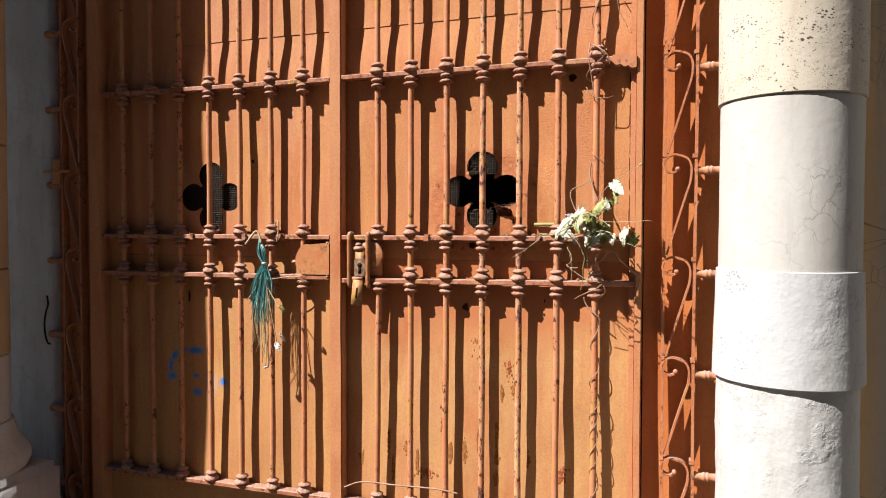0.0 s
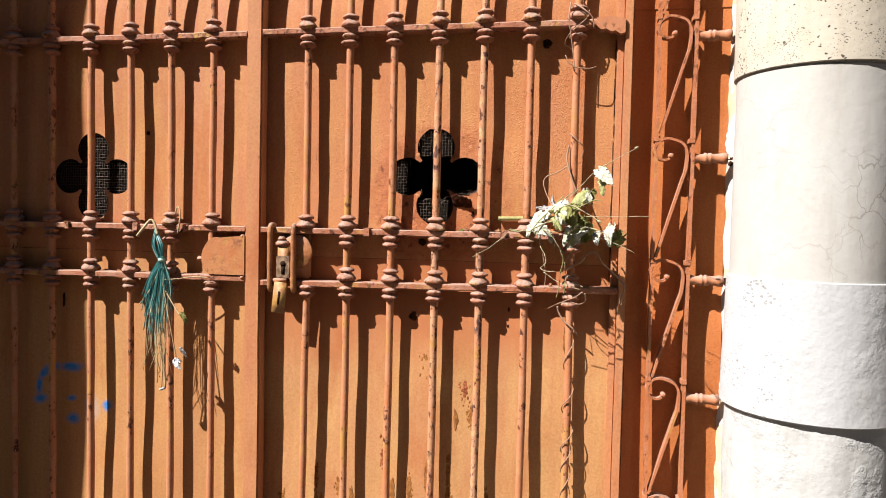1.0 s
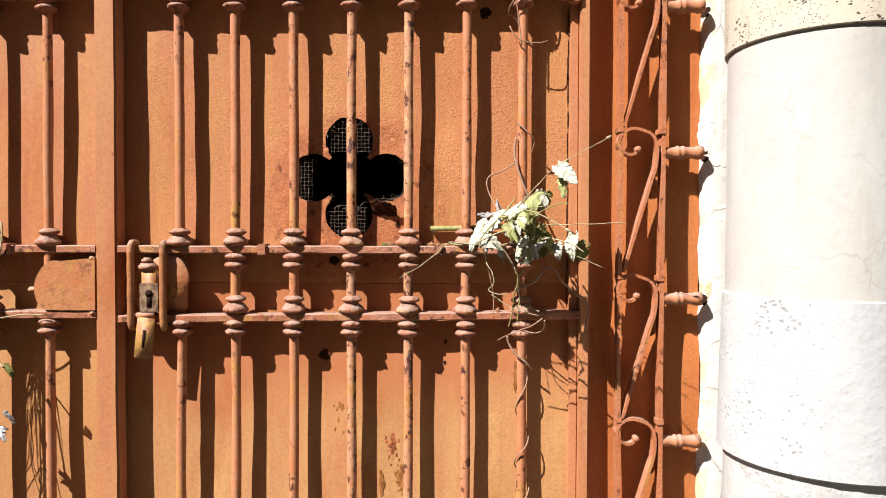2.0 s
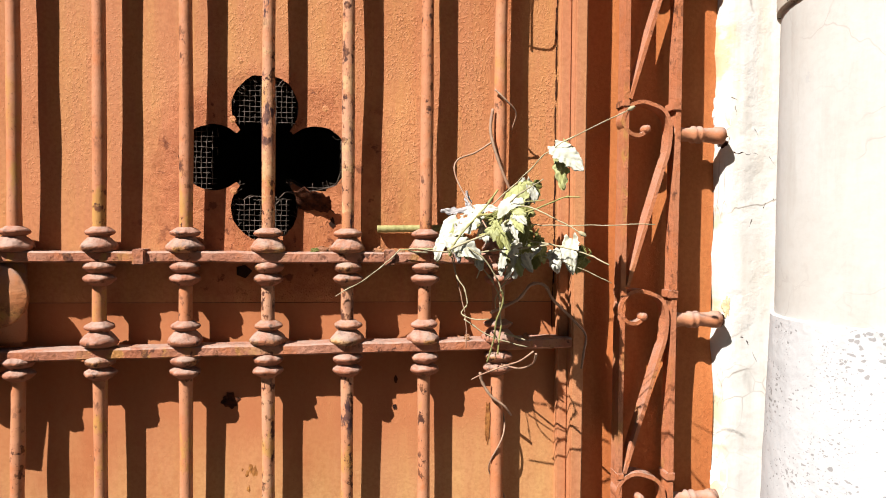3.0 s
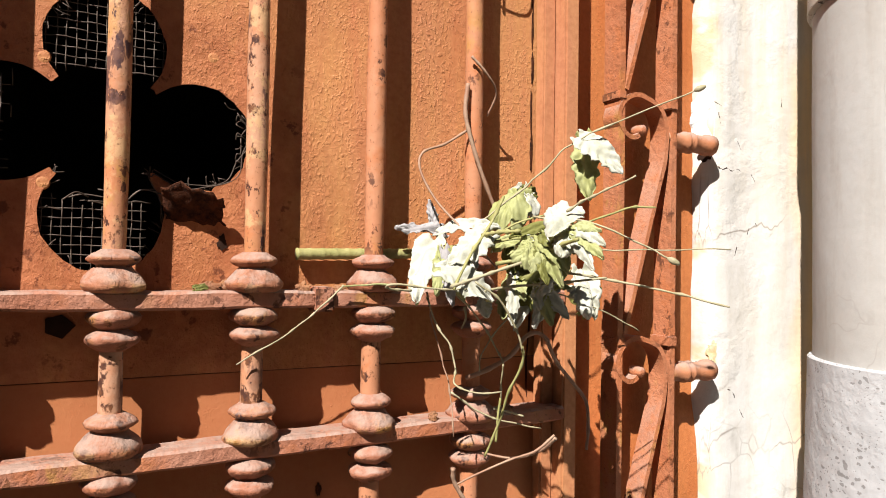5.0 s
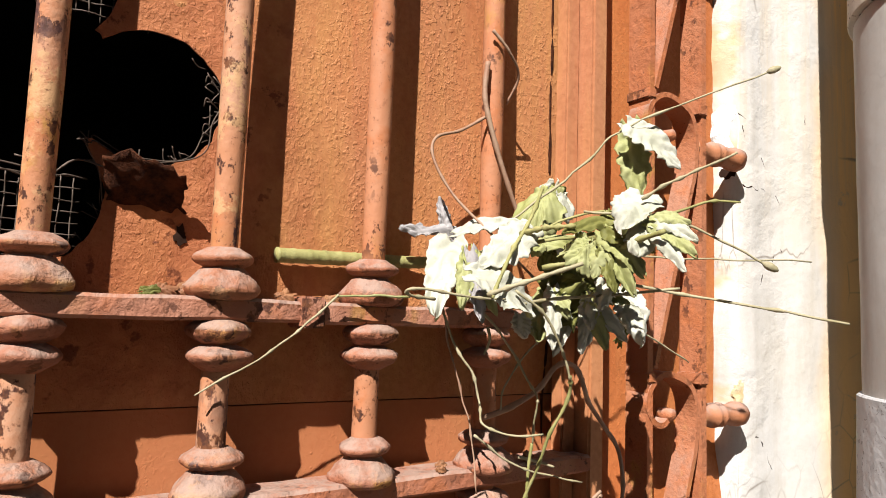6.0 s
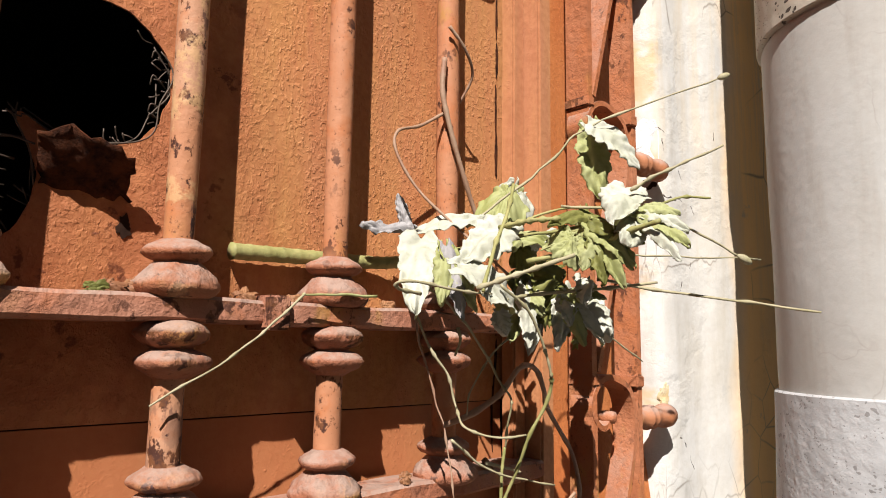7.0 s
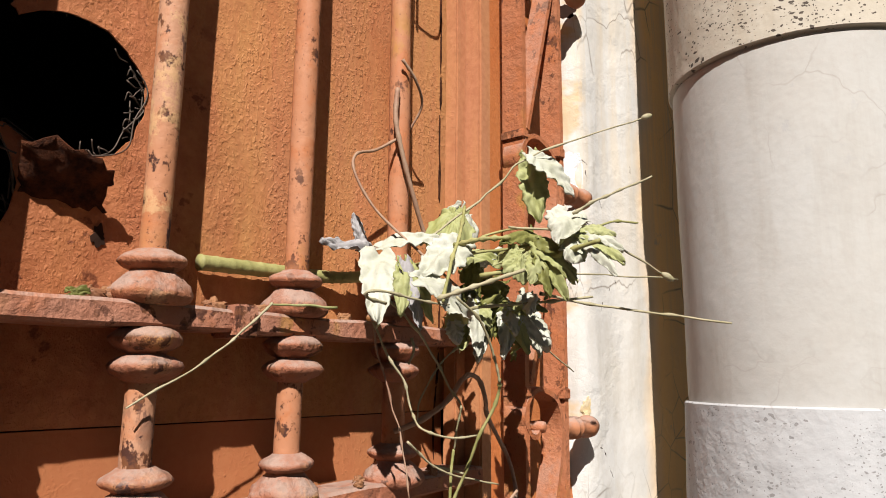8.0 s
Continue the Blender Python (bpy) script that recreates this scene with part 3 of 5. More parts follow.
def sheet(x0, x1, z0, z1, y=SHEET_Y, step=0.02, hole=None, seed=0, thick=0.0016, parent=None, mat=None, torn=False):
    """A bulging sheet of iron, with a quatrefoil cut out where hole gives its centre."""
    bm = bmesh.new()
    box = 0.15
    xs = list(np.linspace(x0, x1, max(2, int((x1 - x0) / step))))
    zs = list(np.linspace(z0, z1, max(2, int((z1 - z0) / step))))
    if hole:
        hx, hz = hole
        xs = [x for x in xs if abs(x - hx) > box + 0.006] + list(np.linspace(hx - box, hx + box, 49))
        zs = [z for z in zs if abs(z - hz) > box + 0.006] + list(np.linspace(hz - box, hz + box, 49))
        xs.sort(), zs.sort()
    made = {}

    def vert(x, z):
        key = (round(x, 5), round(z, 5))
        if key not in made:
            made[key] = bm.verts.new((x, y + sag(x, z), z))
        return made[key]

    for xa, xb in zip(xs, xs[1:]):
        for za, zb in zip(zs, zs[1:]):
            if hole and abs((xa + xb) / 2 - hx) < box and abs((za + zb) / 2 - hz) < box:
                continue
            bm.faces.new((vert(xa, za), vert(xb, za), vert(xb, zb), vert(xa, zb)))
    if hole:
        edge = []
        lin = list(np.linspace(-box, box, 49))
        edge += [(box, q) for q in lin[:-1]] + [(-q, box) for q in lin[:-1]] + [(-box, -q) for q in lin[:-1]] + [(q, -box) for q in lin[:-1]]
        rings = []
        for k in range(6):
            s = k / 5
            ring = []
            for dx, dz in edge:
                a = math.atan2(dz, dx)
                r = quatrefoil(a) * (1 + 0.012 * noise.noise(Vector((dx * 60, dz * 60, seed))) + (0.022 * noise.noise(Vector((dx * 28, dz * 28, 2))) + 0.012 * noise.noise(Vector((dx * 130, dz * 130, 6))) if torn else 0.0))
                if torn:
                    b = (math.degrees(a) + 360) % 360
                    if 292 < b < 352:
                        bite = math.sin(math.pi * (b - 292) / 60)
                        r = r + bite * 0.006 * noise.noise(Vector((dx * 90, dz * 90, 4)))
                qx, qz = r * math.cos(a), r * math.sin(a)
                ring.append(vert(hx + dx + (qx - dx) * s, hz + dz + (qz - dz) * s) if k else vert(hx + dx, hz + dz))
            rings.append(ring)
        for p, q in zip(rings, rings[1:]):
            n = len(p)
            for i in range(n):
                try:
                    bm.faces.new((p[i], p[(i + 1) % n], q[(i + 1) % n], q[i]))
                except ValueError:
                    pass
    ob = part("sheet", bm, mat or ORANGE, parent)
    mod = ob.modifiers.new("thick", "SOLIDIFY")
    mod.thickness, mod.offset = thick, 1
    ob.modifiers.new("crisp_rim", "EDGE_SPLIT").split_angle = radians(50)
    return ob


def collar_mesh(prof, big, seed, mat=None):
    """A turned double ring round a bar, worn uneven; its foot lies against the rail."""
    bm = lathe([(big * r, z) for r, z in prof], 32, 0.13, seed)
    for v in bm.verts:
        if v.co.xy.length > 0.013:
            n = 0.0016 * noise.noise(v.co * 110 + Vector((seed, 0, 0))) + 0.0002 * noise.noise(v.co * 330 + Vector((0, seed, 0)))
            v.co.x *= 1 + n / 0.022
            v.co.y *= 1 + n / 0.022
            v.co.z += 0.5 * n
    me = bpy.data.meshes.new("collar")
    bm.normal_update()
    bm.to_mesh(me)
    bm.free()
    me.materials.append(mat or COLLAR)
    return me


STANDING = [(0.45, -0.001), (0.8, 0.0), (0.93, 0.002), (0.99, 0.0048), (1.0, 0.0068), (0.97, 0.0095), (0.89, 0.013), (0.77, 0.0168), (0.63, 0.0205), (0.55, 0.0222), (0.53, 0.0234), (0.6, 0.0243), (0.73, 0.0258), (0.805, 0.028), (0.82, 0.0295), (0.79, 0.0315), (0.7, 0.0335), (0.56, 0.0356), (0.42, 0.038)]
HANGING = [(0.45, -0.001), (0.66, 0.0005), (0.86, 0.003), (0.965, 0.0062), (0.98, 0.0082), (0.93, 0.0112), (0.78, 0.0143), (0.58, 0.0166), (0.52, 0.0175), (0.55, 0.0184), (0.78, 0.0204), (0.95, 0.0232), (1.0, 0.0258), (0.97, 0.0282), (0.84, 0.0312), (0.62, 0.0345), (0.44, 0.037)]
COLLARS = [collar_mesh(STANDING, 0.0268 + 0.0009 * (i % 2), 3.7 * i) for i in range(5)]
COLLARS_WORN = [collar_mesh(STANDING, 0.0268 + 0.0009 * (i % 2), 3.7 * i + 11, COLLAR_WORN) for i in range(4)]
COLLARS_UNDER = [collar_mesh(HANGING, 0.0232 + 0.0007 * (i % 2), 3.7 * i + 1.9) for i in range(4)]


def baluster(x, leaf, spans, lean=0.0, radius=0.0102, bare=False, worn=False):
    """One round bar through the rails, worn and slightly bent, with its turned collars as parts."""
    first = None
    for z0, z1 in spans:
        n = max(4, int((z1 - z0) / 0.03))
        pts = [(x + lean * (z0 + (z1 - z0) * k / n - MID_Z) + 0.002 * noise.noise(Vector((x * 9, 0, (z0 + (z1 - z0) * k / n) * 3))), RAIL_Y + 0.0015 * noise.noise(Vector((x * 9, 7, k * 0.2))), z0 + (z1 - z0) * k / n) for k in range(n + 1)]
        bm = tube(pts, lambda s: radius * (1 + 0.04 * math.sin(s * 40 + x * 50)), 12)
        ob = part("baluster", bm, BAR_WORN if worn else BAR, leaf)
        first = first or ob
    k = 0
    for zr in (TOP_Z, MID_Z, LOW_Z, BOT_Z):
        for sgn in (1, -1):
            zc = zr + sgn * 0.0075
            if not any(z0 - 0.005 < zc < z1 + 0.005 for z0, z1 in spans) or (zr == BOT_Z and sgn < 0) or (bare and LOW_Z < zc < MID_Z):
                continue
            k += 1
            xx = x + lean * (zc - MID_Z)
            c = share("collar", ((COLLARS_WORN[k % 4] if worn else COLLARS[(k * 3 + int(abs(x) * 100)) % 5]) if sgn > 0 else COLLARS_UNDER[(k + int(abs(x) * 100)) % 4]), None, first, at=(xx, RAIL_Y, zc))
            c.rotation_euler = (0 if sgn > 0 else math.pi, 0, k * 1.7 + x * 9)


def rail(x0, x1, z, leaf, tilt=0.0, depth=0.029, high=0.017, bend=0.0, name="rail"):
    """A flat forged rail, its edges chewed by rust."""
    bm = bmesh.new()
    n = int((x1 - x0) / 0.012)
    rows = []
    for i in range(n + 1):
        s = i / n
        x = x0 + (x1 - x0) * s
        zz = z + tilt * (s - 0.5) + bend * s ** 6 + 0.0012 * noise.noise(Vector((x * 14, z, 1)))
        h = high / 2 * (1 + 0.12 * noise.noise(Vector((x * 30, z, 3))))
        y0 = RAIL_Y - depth / 2 + 0.0012 * noise.noise(Vector((x * 40, z, 5))) + 0.001 * noise.noise(Vector((x * 110, z, 9)))
        y1 = RAIL_Y + depth / 2 + 0.0085
        b = 0.0025
        rows.append([bm.verts.new(q) for q in ((x, y0, zz - h + b), (x, y0, zz + h - b), (x, y0 + b, zz + h), (x, y1, zz + h), (x, y1, zz - h), (x, y0 + b, zz - h))])
    for a, c in zip(rows, rows[1:]):
        for j in range(6):
            bm.faces.new((a[j], a[(j + 1) % 6], c[(j + 1) % 6], c[j]))
    bm.faces.new(rows[0][::-1])
    bm.faces.new(rows[-1])
    return part(name, bm, RAIL, leaf, smooth=False)


def clip(x, z, leaf):
    part("rail_clip", block(x - 0.009, x + 0.009, RAIL_Y - 0.021, RAIL_Y + 0.014, z - 0.012, z + 0.012, 0.0016, 0, 0.0006), RAIL, leaf, smooth=False)


right = empty("gate_leaf", "orange painted iron gate leaf with balusters and quatrefoil opening", "gate", "gate leaves", at=(0, 0, 0))
left = empty("gate_leaf", "orange iron gate leaf half in shade with blue paint mark", "gate", "gate leaves", at=(0, 0, 0))

QR, QL = (-0.511, 1.389), (-1.576, 1.381)
SEAM = 1.158
for leaf, x0, x1, hole, torn, mat, low in ((right, -1.028, -0.024, QR, True, ORANGE, ORANGE_LOW), (left, -2.06, -1.03, QL, False, ORANGE_LEFT, ORANGE_MARK)):
    sheet(x0, x1, SEAM, 1.985, hole=hole, parent=leaf, mat=mat, torn=torn)
    sheet(x0, x1, GATE_BOTTOM, SEAM - 0.0012, parent=leaf, mat=low, y=SHEET_Y + 0.0016)
    sheet(x0, x1, 1.965, GATE_TOP, parent=leaf, mat=mat, y=SHEET_Y - 0.0025)

# stiles: the meeting post, and the hinge posts
part("meeting_stile", block(-1.053, -1.006, 2.184, 2.2255, GATE_BOTTOM, GATE_TOP, 0.004, 60, 0.0015), STILE, left, "ochre-orange flat meeting stile", smooth=False)
stile = part("hinge_stile", block(-0.0165, 0.0045, 2.189, 2.24, GATE_BOTTOM, GATE_TOP, 0.0025, 60, 0.0008), STILE, right, smooth=False)
part("stile_flange", block(-0.0345, -0.0168, 2.2085, 2.2262, GATE_BOTTOM, GATE_TOP, 0.002, 60, 0.0008), STILE, stile, smooth=False)
part("hinge_stile", block(-2.115, -2.06, 2.178, 2.24, GATE_BOTTOM, GATE_TOP, 0.0025, 60, 0.0008), STILE, left, smooth=False)

for leaf, xa, xb in ((right, -1.005, -0.0168), (left, -2.059, -1.054)):
    rail(xa, xb, TOP_Z, leaf, -0.004)
    rail(xa, xb, MID_Z, leaf)
    rail(xa, xb, LOW_Z, leaf, 0.014 if leaf is right else 0.004)
    rail(xa, xb, BOT_Z, leaf)
    rail(xa, xb, 2.5, leaf)
FULL = [(BOT_Z, 2.5)]
for i, x in enumerate((-0.878, -0.752, -0.626, -0.501, -0.378, -0.2555, -0.136)):
    if i:
        baluster(x, right, FULL, lean=0.002, worn=i in (3, 4))
    else:
        baluster(-0.874, right, [(MID_Z, 2.5)])
        baluster(-0.868, right, [(BOT_Z, LOW_Z)], lean=0.012)
for i, x in enumerate((-1.96, -1.827, -1.694, -1.560, -1.427, -1.294, -1.163)):
    baluster(x, left, FULL, bare=i == 6)
for x in (-0.69, -0.313):
    clip(x, MID_Z, right)
for x in (-1.40, -1.25, -1.63):
    clip(x, MID_Z, left)

# ---- the fixed side panels with scrolls ----
UNITS = (0.213, 0.52, 0.827, 1.13, 1.438, 1.744, 2.05, 2.356)


def side_panel(sign, axis):
    """sign 1: beside the right leaf; -1: its mirror image beside the left leaf."""
    def X(x):
        return x if sign > 0 else 2 * axis - x
    side = empty("gate_side_panel", "fixed red-orange iron panel with wrought scrolls" if sign > 0 else "shaded fixed iron panel with wrought scrolls", "gate panel", "gate side panels")
    a, b = sorted((X(0.008), X(0.248)))
    sheet(a, b, GATE_BOTTOM, 1.84, parent=side, mat=PANEL, y=SHEET_Y + 0.008)
    sheet(a, b, 1.825, GATE_TOP, parent=side, mat=PANEL, y=SHEET_Y + 0.0055)
    for x in (0.068, 0.156):
        bm = band([(X(x + 0.0012 * math.sin(z * 5)), z) for z in np.linspace(GATE_BOTTOM, GATE_TOP, 60)], 0.03, 0.0085)
        ob = part("upright_bar", bm, SCROLL, side, smooth=False)
        ob.location.y = RAIL_Y
    for cz in UNITS:
        pts = []
        # the curl, from its heart outwards, over the top to the far bar
        for k in range(26):
            s = k / 25
            ang = radians(-30 - 255 * s)
            r = 0.012 + 0.0205 * min(1.0, s * 1.7)
            pts.append((0.096 + r * math.cos(ang), cz + 0.017 + r * math.sin(ang)))
        pts += [(0.121, cz + 0.043), (0.133, cz + 0.036), (0.141, cz + 0.022), (0.144, cz + 0.002), (0.141, cz - 0.03)]
        for k in range(1, 9):
            s = k / 8
            pts.append((0.141 + (0.075 - 0.141) * s, cz - 0.03 + (-0.252 + 0.03) * s))
        line = spline([(X(x), 0, z) for x, z in pts], 3)
        bm = band([(v.x, v.z) for v in line], lambda s: 0.012 + 0.016 * min(1, s * 3), 0.006)
        ob = part("scroll", bm, SCROLL, side, smooth=False)
        ob.location.y = RAIL_Y - 0.002
        bm = lathe([(0.003, -0.011), (0.0065, -0.009), (0.0075, 0.0), (0.0065, 0.009), (0.003, 0.011)], 12, 0.1, cz)
        ob = part("scroll_end", bm, SCROLL, side)
        ob.matrix_basis = pose(X(0.105), RAIL_Y - 0.004, cz + 0.006, 90, 0, 0)
        part("band_clip", block(X(0.068) - 0.0062, X(0.068) + 0.0062, RAIL_Y - 0.0172, RAIL_Y + 0.016, cz + 0.041, cz + 0.052, 0.0012), SCROLL, side, smooth=False)
        part("band_clip", block(X(0.154) - 0.0075, X(0.154) + 0.0075, RAIL_Y - 0.0175, RAIL_Y + 0.016, cz + 0.037, cz + 0.050, 0.0012), SCROLL, side, smooth=False)
        prof = [(r, 0.97 * z) for r, z in ((0.006, 0.0), (0.0135, 0.002), (0.0145, 0.012), (0.0115, 0.022), (0.0115, 0.034), (0.0145, 0.038), (0.0145, 0.042), (0.0118, 0.045), (0.0145, 0.049), (0.0145, 0.053), (0.0118, 0.057), (0.0122, 0.066), (0.0126, 0.076), (0.0142, 0.080), (0.0146, 0.084), (0.0138, 0.094), (0.006, 0.095))]
        bm = lathe(prof, 18, 0.07, cz)
        ob = part("wall_tie", bm, BAR, side, "turned iron tie into the wall")
        ob.matrix_basis = pose(X(0.150), RAIL_Y, cz, 0, 90 * sign, 0)
    return side


CENTRE = -1.0495
side_panel(1, CENTRE)
side_panel(-1, CENTRE)

# ragged tabs where the rails meet the hinge stile
for z, x0, drop in ((TOP_Z - 0.002, -0.088, 0.018),):
    bm = bmesh.new()
    cols = []
    for i in range(15):
        s = i / 14
        x = x0 + (-0.0168 - x0) * s
        low = z - 0.010 - drop * s - 0.006 * abs(math.sin(s * 9.5))
        top = z + 0.011 + 0.003 * math.sin(s * 5)
        cols.append([bm.verts.new(q) for q in ((x, RAIL_Y - 0.0195, low), (x, RAIL_Y - 0.0195, top), (x, RAIL_Y + 0.016, top), (x, RAIL_Y + 0.016, low))])
    for a, b in zip(cols, cols[1:]):
        for j in range(4):
            bm.faces.new((a[j], a[(j + 1) % 4], b[(j + 1) % 4], b[j]))
    bm.faces.new(cols[0][::-1])
    bm.faces.new(cols[-1])
    part("rail_tab", bm, BAR, right, "ragged rusted rail end", smooth=False)

# ---- wire mesh behind the quatrefoils, torn out of the right one ----
m_ = Mat("rusty_wire", 0.6, 0.4)
WIRE = m_.done(m_.mix(m_.noise(90), (0.04, 0.028, 0.02), (0.11, 0.08, 0.06)))


def wire_mesh(hole, leaf, keep):
    bm = bmesh.new()
    hx, hz = hole
    gap, span = 0.0083, 0.142
    n = int(span / gap)
    for flip in (False, True):
        for i in range(-n, n + 1):
            runs, run = [], []
            for k in range(-30, 31):
                u, v = i * gap, k * span / 30
                w = 0.0013 * noise.noise(Vector((i * 3.3, k * 0.21, 9 if flip else 2)))
                dx, dz = (v, u + w) if flip else (u + w, v)
                if keep(dx, dz, i):
                    run.append((hx + dx, SHEET_Y + 0.006 + sag(hx + dx, hz + dz) + 0.0009 * (1 if (i + k // 3 + flip) % 2 else -1), hz + dz))
                elif run:
                    runs.append(run)
                    run = []
            runs.append(run)
            for r in runs:
                if len(r) > 2:
                    tube(r, 0.00065, 4, bm)
    return part("wire_mesh", bm, WIRE, leaf, "fine rusty wire mesh")


def torn(dx, dz, i):
    e = 0.008 * noise.noise(Vector((dx * 50, dz * 50, i * 0.7)))
    return dz > 0.052 + e and dx > -0.06 or dx < -0.078 + 2 * e or dz < -0.062 + 2 * e and dx < 0.04 or dx > 0.124 + e and dz > -0.03


wire_mesh(QL, left, lambda dx, dz, i: True)
wire_mesh(QR, right, torn)
bm = bmesh.new()
rnd = random.Random(5)
for k in range(9):
    p = Vector((QR[0] + rnd.uniform(-0.05, 0.055), SHEET_Y + 0.006, QR[1] - 0.06 - rnd.uniform(0, 0.02)))
    way = Vector((rnd.uniform(-1, 1), rnd.uniform(-0.5, 0.1), rnd.uniform(-0.2, 0.6))).normalized()
    tube(spline([p, p + way * 0.012 + Vector((0, 0, 0.003)), p + way * 0.026 + Vector((rnd.uniform(-1, 1) * 0.006, 0, rnd.uniform(-1, 1) * 0.006))], 4), 0.0009, 4, bm)
for k in range(6):
    z = QR[1] - 0.022 + k * 0.009
    p = Vector((QR[0] + 0.126, SHEET_Y + 0.004, z))
    tube(spline([p, p + Vector((-0.006, -0.002, rnd.uniform(-1, 1) * 0.004)), p + Vector((-0.007, 0.0, rnd.uniform(-1, 1) * 0.005))], 4), 0.0007, 4, bm)
for k in range(64):
    a = radians(rnd.choice((rnd.uniform(-62, 25), rnd.uniform(-62, -8), rnd.uniform(60, 120), rnd.uniform(225, 300))))
    r = quatrefoil(a) * rnd.uniform(0.96, 1.0)
    p = Vector((QR[0] + r * math.cos(a), SHEET_Y + 0.004, QR[1] + r * math.sin(a)))
    inward = Vector((-math.cos(a), rnd.uniform(-0.7, 0.3), -math.sin(a)))
    across = Vector((-math.sin(a), 0, math.cos(a))) * rnd.uniform(-1.6, 1.6)
    q = p + (inward + across) * rnd.uniform(0.003, 0.009)
    tube(spline([p - inward * 0.003, p.lerp(q, 0.5) + Vector((0, rnd.uniform(-1, 1), rnd.uniform(-1, 1))) * 0.002, q], 3), 0.00055, 4, bm)
# one long strand still hangs along the lower edge of the opening
for lift in (0.0, 0.004):
    rim = []
    for k in range(22):
        a = radians(-58 + 70 * k / 21)
        r = quatrefoil(a) * (0.985 - 0.03 * math.sin(k * 0.9 + lift * 400))
        rim.append((QR[0] + r * math.cos(a), SHEET_Y - 0.001 + lift, QR[1] + r * math.sin(a) + lift))
    tube(spline(rim, 2), 0.0006, 4, bm)
tagged(part("loose_wire", bm, WIRE, right, "broken wire ends"), kind="stuff")

# ---- rusted tear and holes in the sheet ----
m_ = Mat("flaking_rust", 0.9)
rn = m_.noise(60, 8, 0.7)
m_.b.inputs["Specular IOR Level"].default_value = 0.1
RUST = m_.done(m_.mix(m_.ramp(rn, (0.4, 0.0), (0.6, 1.0)), (0.018, 0.008, 0.006), (0.085, 0.028, 0.012)), (rn, 0.7, 0.01))
m_ = Mat("raw_red_scab", 0.8)
rn = m_.noise(90, 8, 0.7)
m_.b.inputs["Specular IOR Level"].default_value = 0.1
RUST_RED = m_.done(m_.mix(m_.ramp(rn, (0.4, 0.0), (0.6, 1.0)), (0.16, 0.045, 0.02), (0.36, 0.12, 0.05)), (rn, 0.7, 0.008))
m_ = Mat("brown_rust_bloom", 0.9)
rn = m_.noise(70, 8, 0.7)
m_.b.inputs["Specular IOR Level"].default_value = 0.1
STAINED = m_.done(m_.mix(m_.ramp(rn, (0.38, 0.0), (0.62, 1.0)), (0.15, 0.055, 0.018), (0.32, 0.14, 0.04)), (rn, 0.4, 0.004))
m_ = Mat("black_hole_edge", 0.95)
m_.b.inputs["Specular IOR Level"].default_value = 0.1
HOLE = m_.done(m_.mix(m_.noise(120), (0.012, 0.007, 0.005), (0.035, 0.016, 0.01)))
bm = bmesh.new()
rows = []
for i in range(11):
    row = []
    for j in range(9):
        u, v = i / 10, j / 8
        x = -0.463 + 0.055 * u + 0.006 * v + 0.006 * noise.noise(Vector((u * 3, v * 5, 8)))
        z = 1.341 - 0.033 * v - 0.004 * u + 0.006 * noise.noise(Vector((u * 6, v * 3, 4)))
        y = SHEET_Y - 0.001 - 0.03 * (1 - v) * (0.55 + 0.45 * math.sin(2.6 * u)) + 0.003 * noise.noise(Vector((u * 5, v * 5, 2)))
        ragged = (0.006 * noise.noise(Vector((u * 9, 3, 1))) - 0.012 * abs(u - 0.35)) * (1 - v)
        row.append(bm.verts.new((x, y, z + ragged)))
    rows.append(row)
for a, b in zip(rows, rows[1:]):
    for j in range(8):
        bm.faces.new((a[j], b[j], b[j + 1], a[j + 1]))
ob = part("torn_flap", bm, RUST, right, "rusted sheet torn and bent forward")
mod = ob.modifiers.new("thick", "SOLIDIFY")
mod.thickness = 0.001


def patch(x, z, rx, rz, mat, parent, seed, name="rust_hole", y=None, n=26, ragged=0.45, lift=0.0012):
    """A thin ragged scab lying on the sheet or wall."""
    bm = bmesh.new()
    face = (lambda px, pz: SHEET_Y + sag(px, pz) - (0.0016 if pz > SEAM else 0.0002)) if y is None else y
    base = face(x, z)
    pts = []
    for i in range(n):
        a = 2 * math.pi * i / n
        k = 1 + ragged * noise.noise(Vector((math.cos(a) * 2.2 + seed, math.sin(a) * 2.2, seed))) + 0.2 * noise.noise(Vector((math.cos(a) * 7, math.sin(a) * 7, seed)))
        px, pz = x + rx * k * math.cos(a), z + rz * k * math.sin(a)
        pts.append((px, face(px, pz), pz))
    front = [bm.verts.new((p[0], p[1] - lift, p[2])) for p in pts]
    back = [bm.verts.new((p[0], p[1] + 0.003, p[2])) for p in pts]
    hub = bm.verts.new((x, base - lift * 1.2, z))
    for i in range(n):
        j = (i + 1) % n
        bm.faces.new((hub, front[i], front[j]))
        bm.faces.new((front[i], back[i], back[j], front[j]))
    bm.normal_update()
    bmesh.ops.recalc_face_normals(bm, faces=bm.faces)
    return part(name, bm, mat, parent, smooth=False)


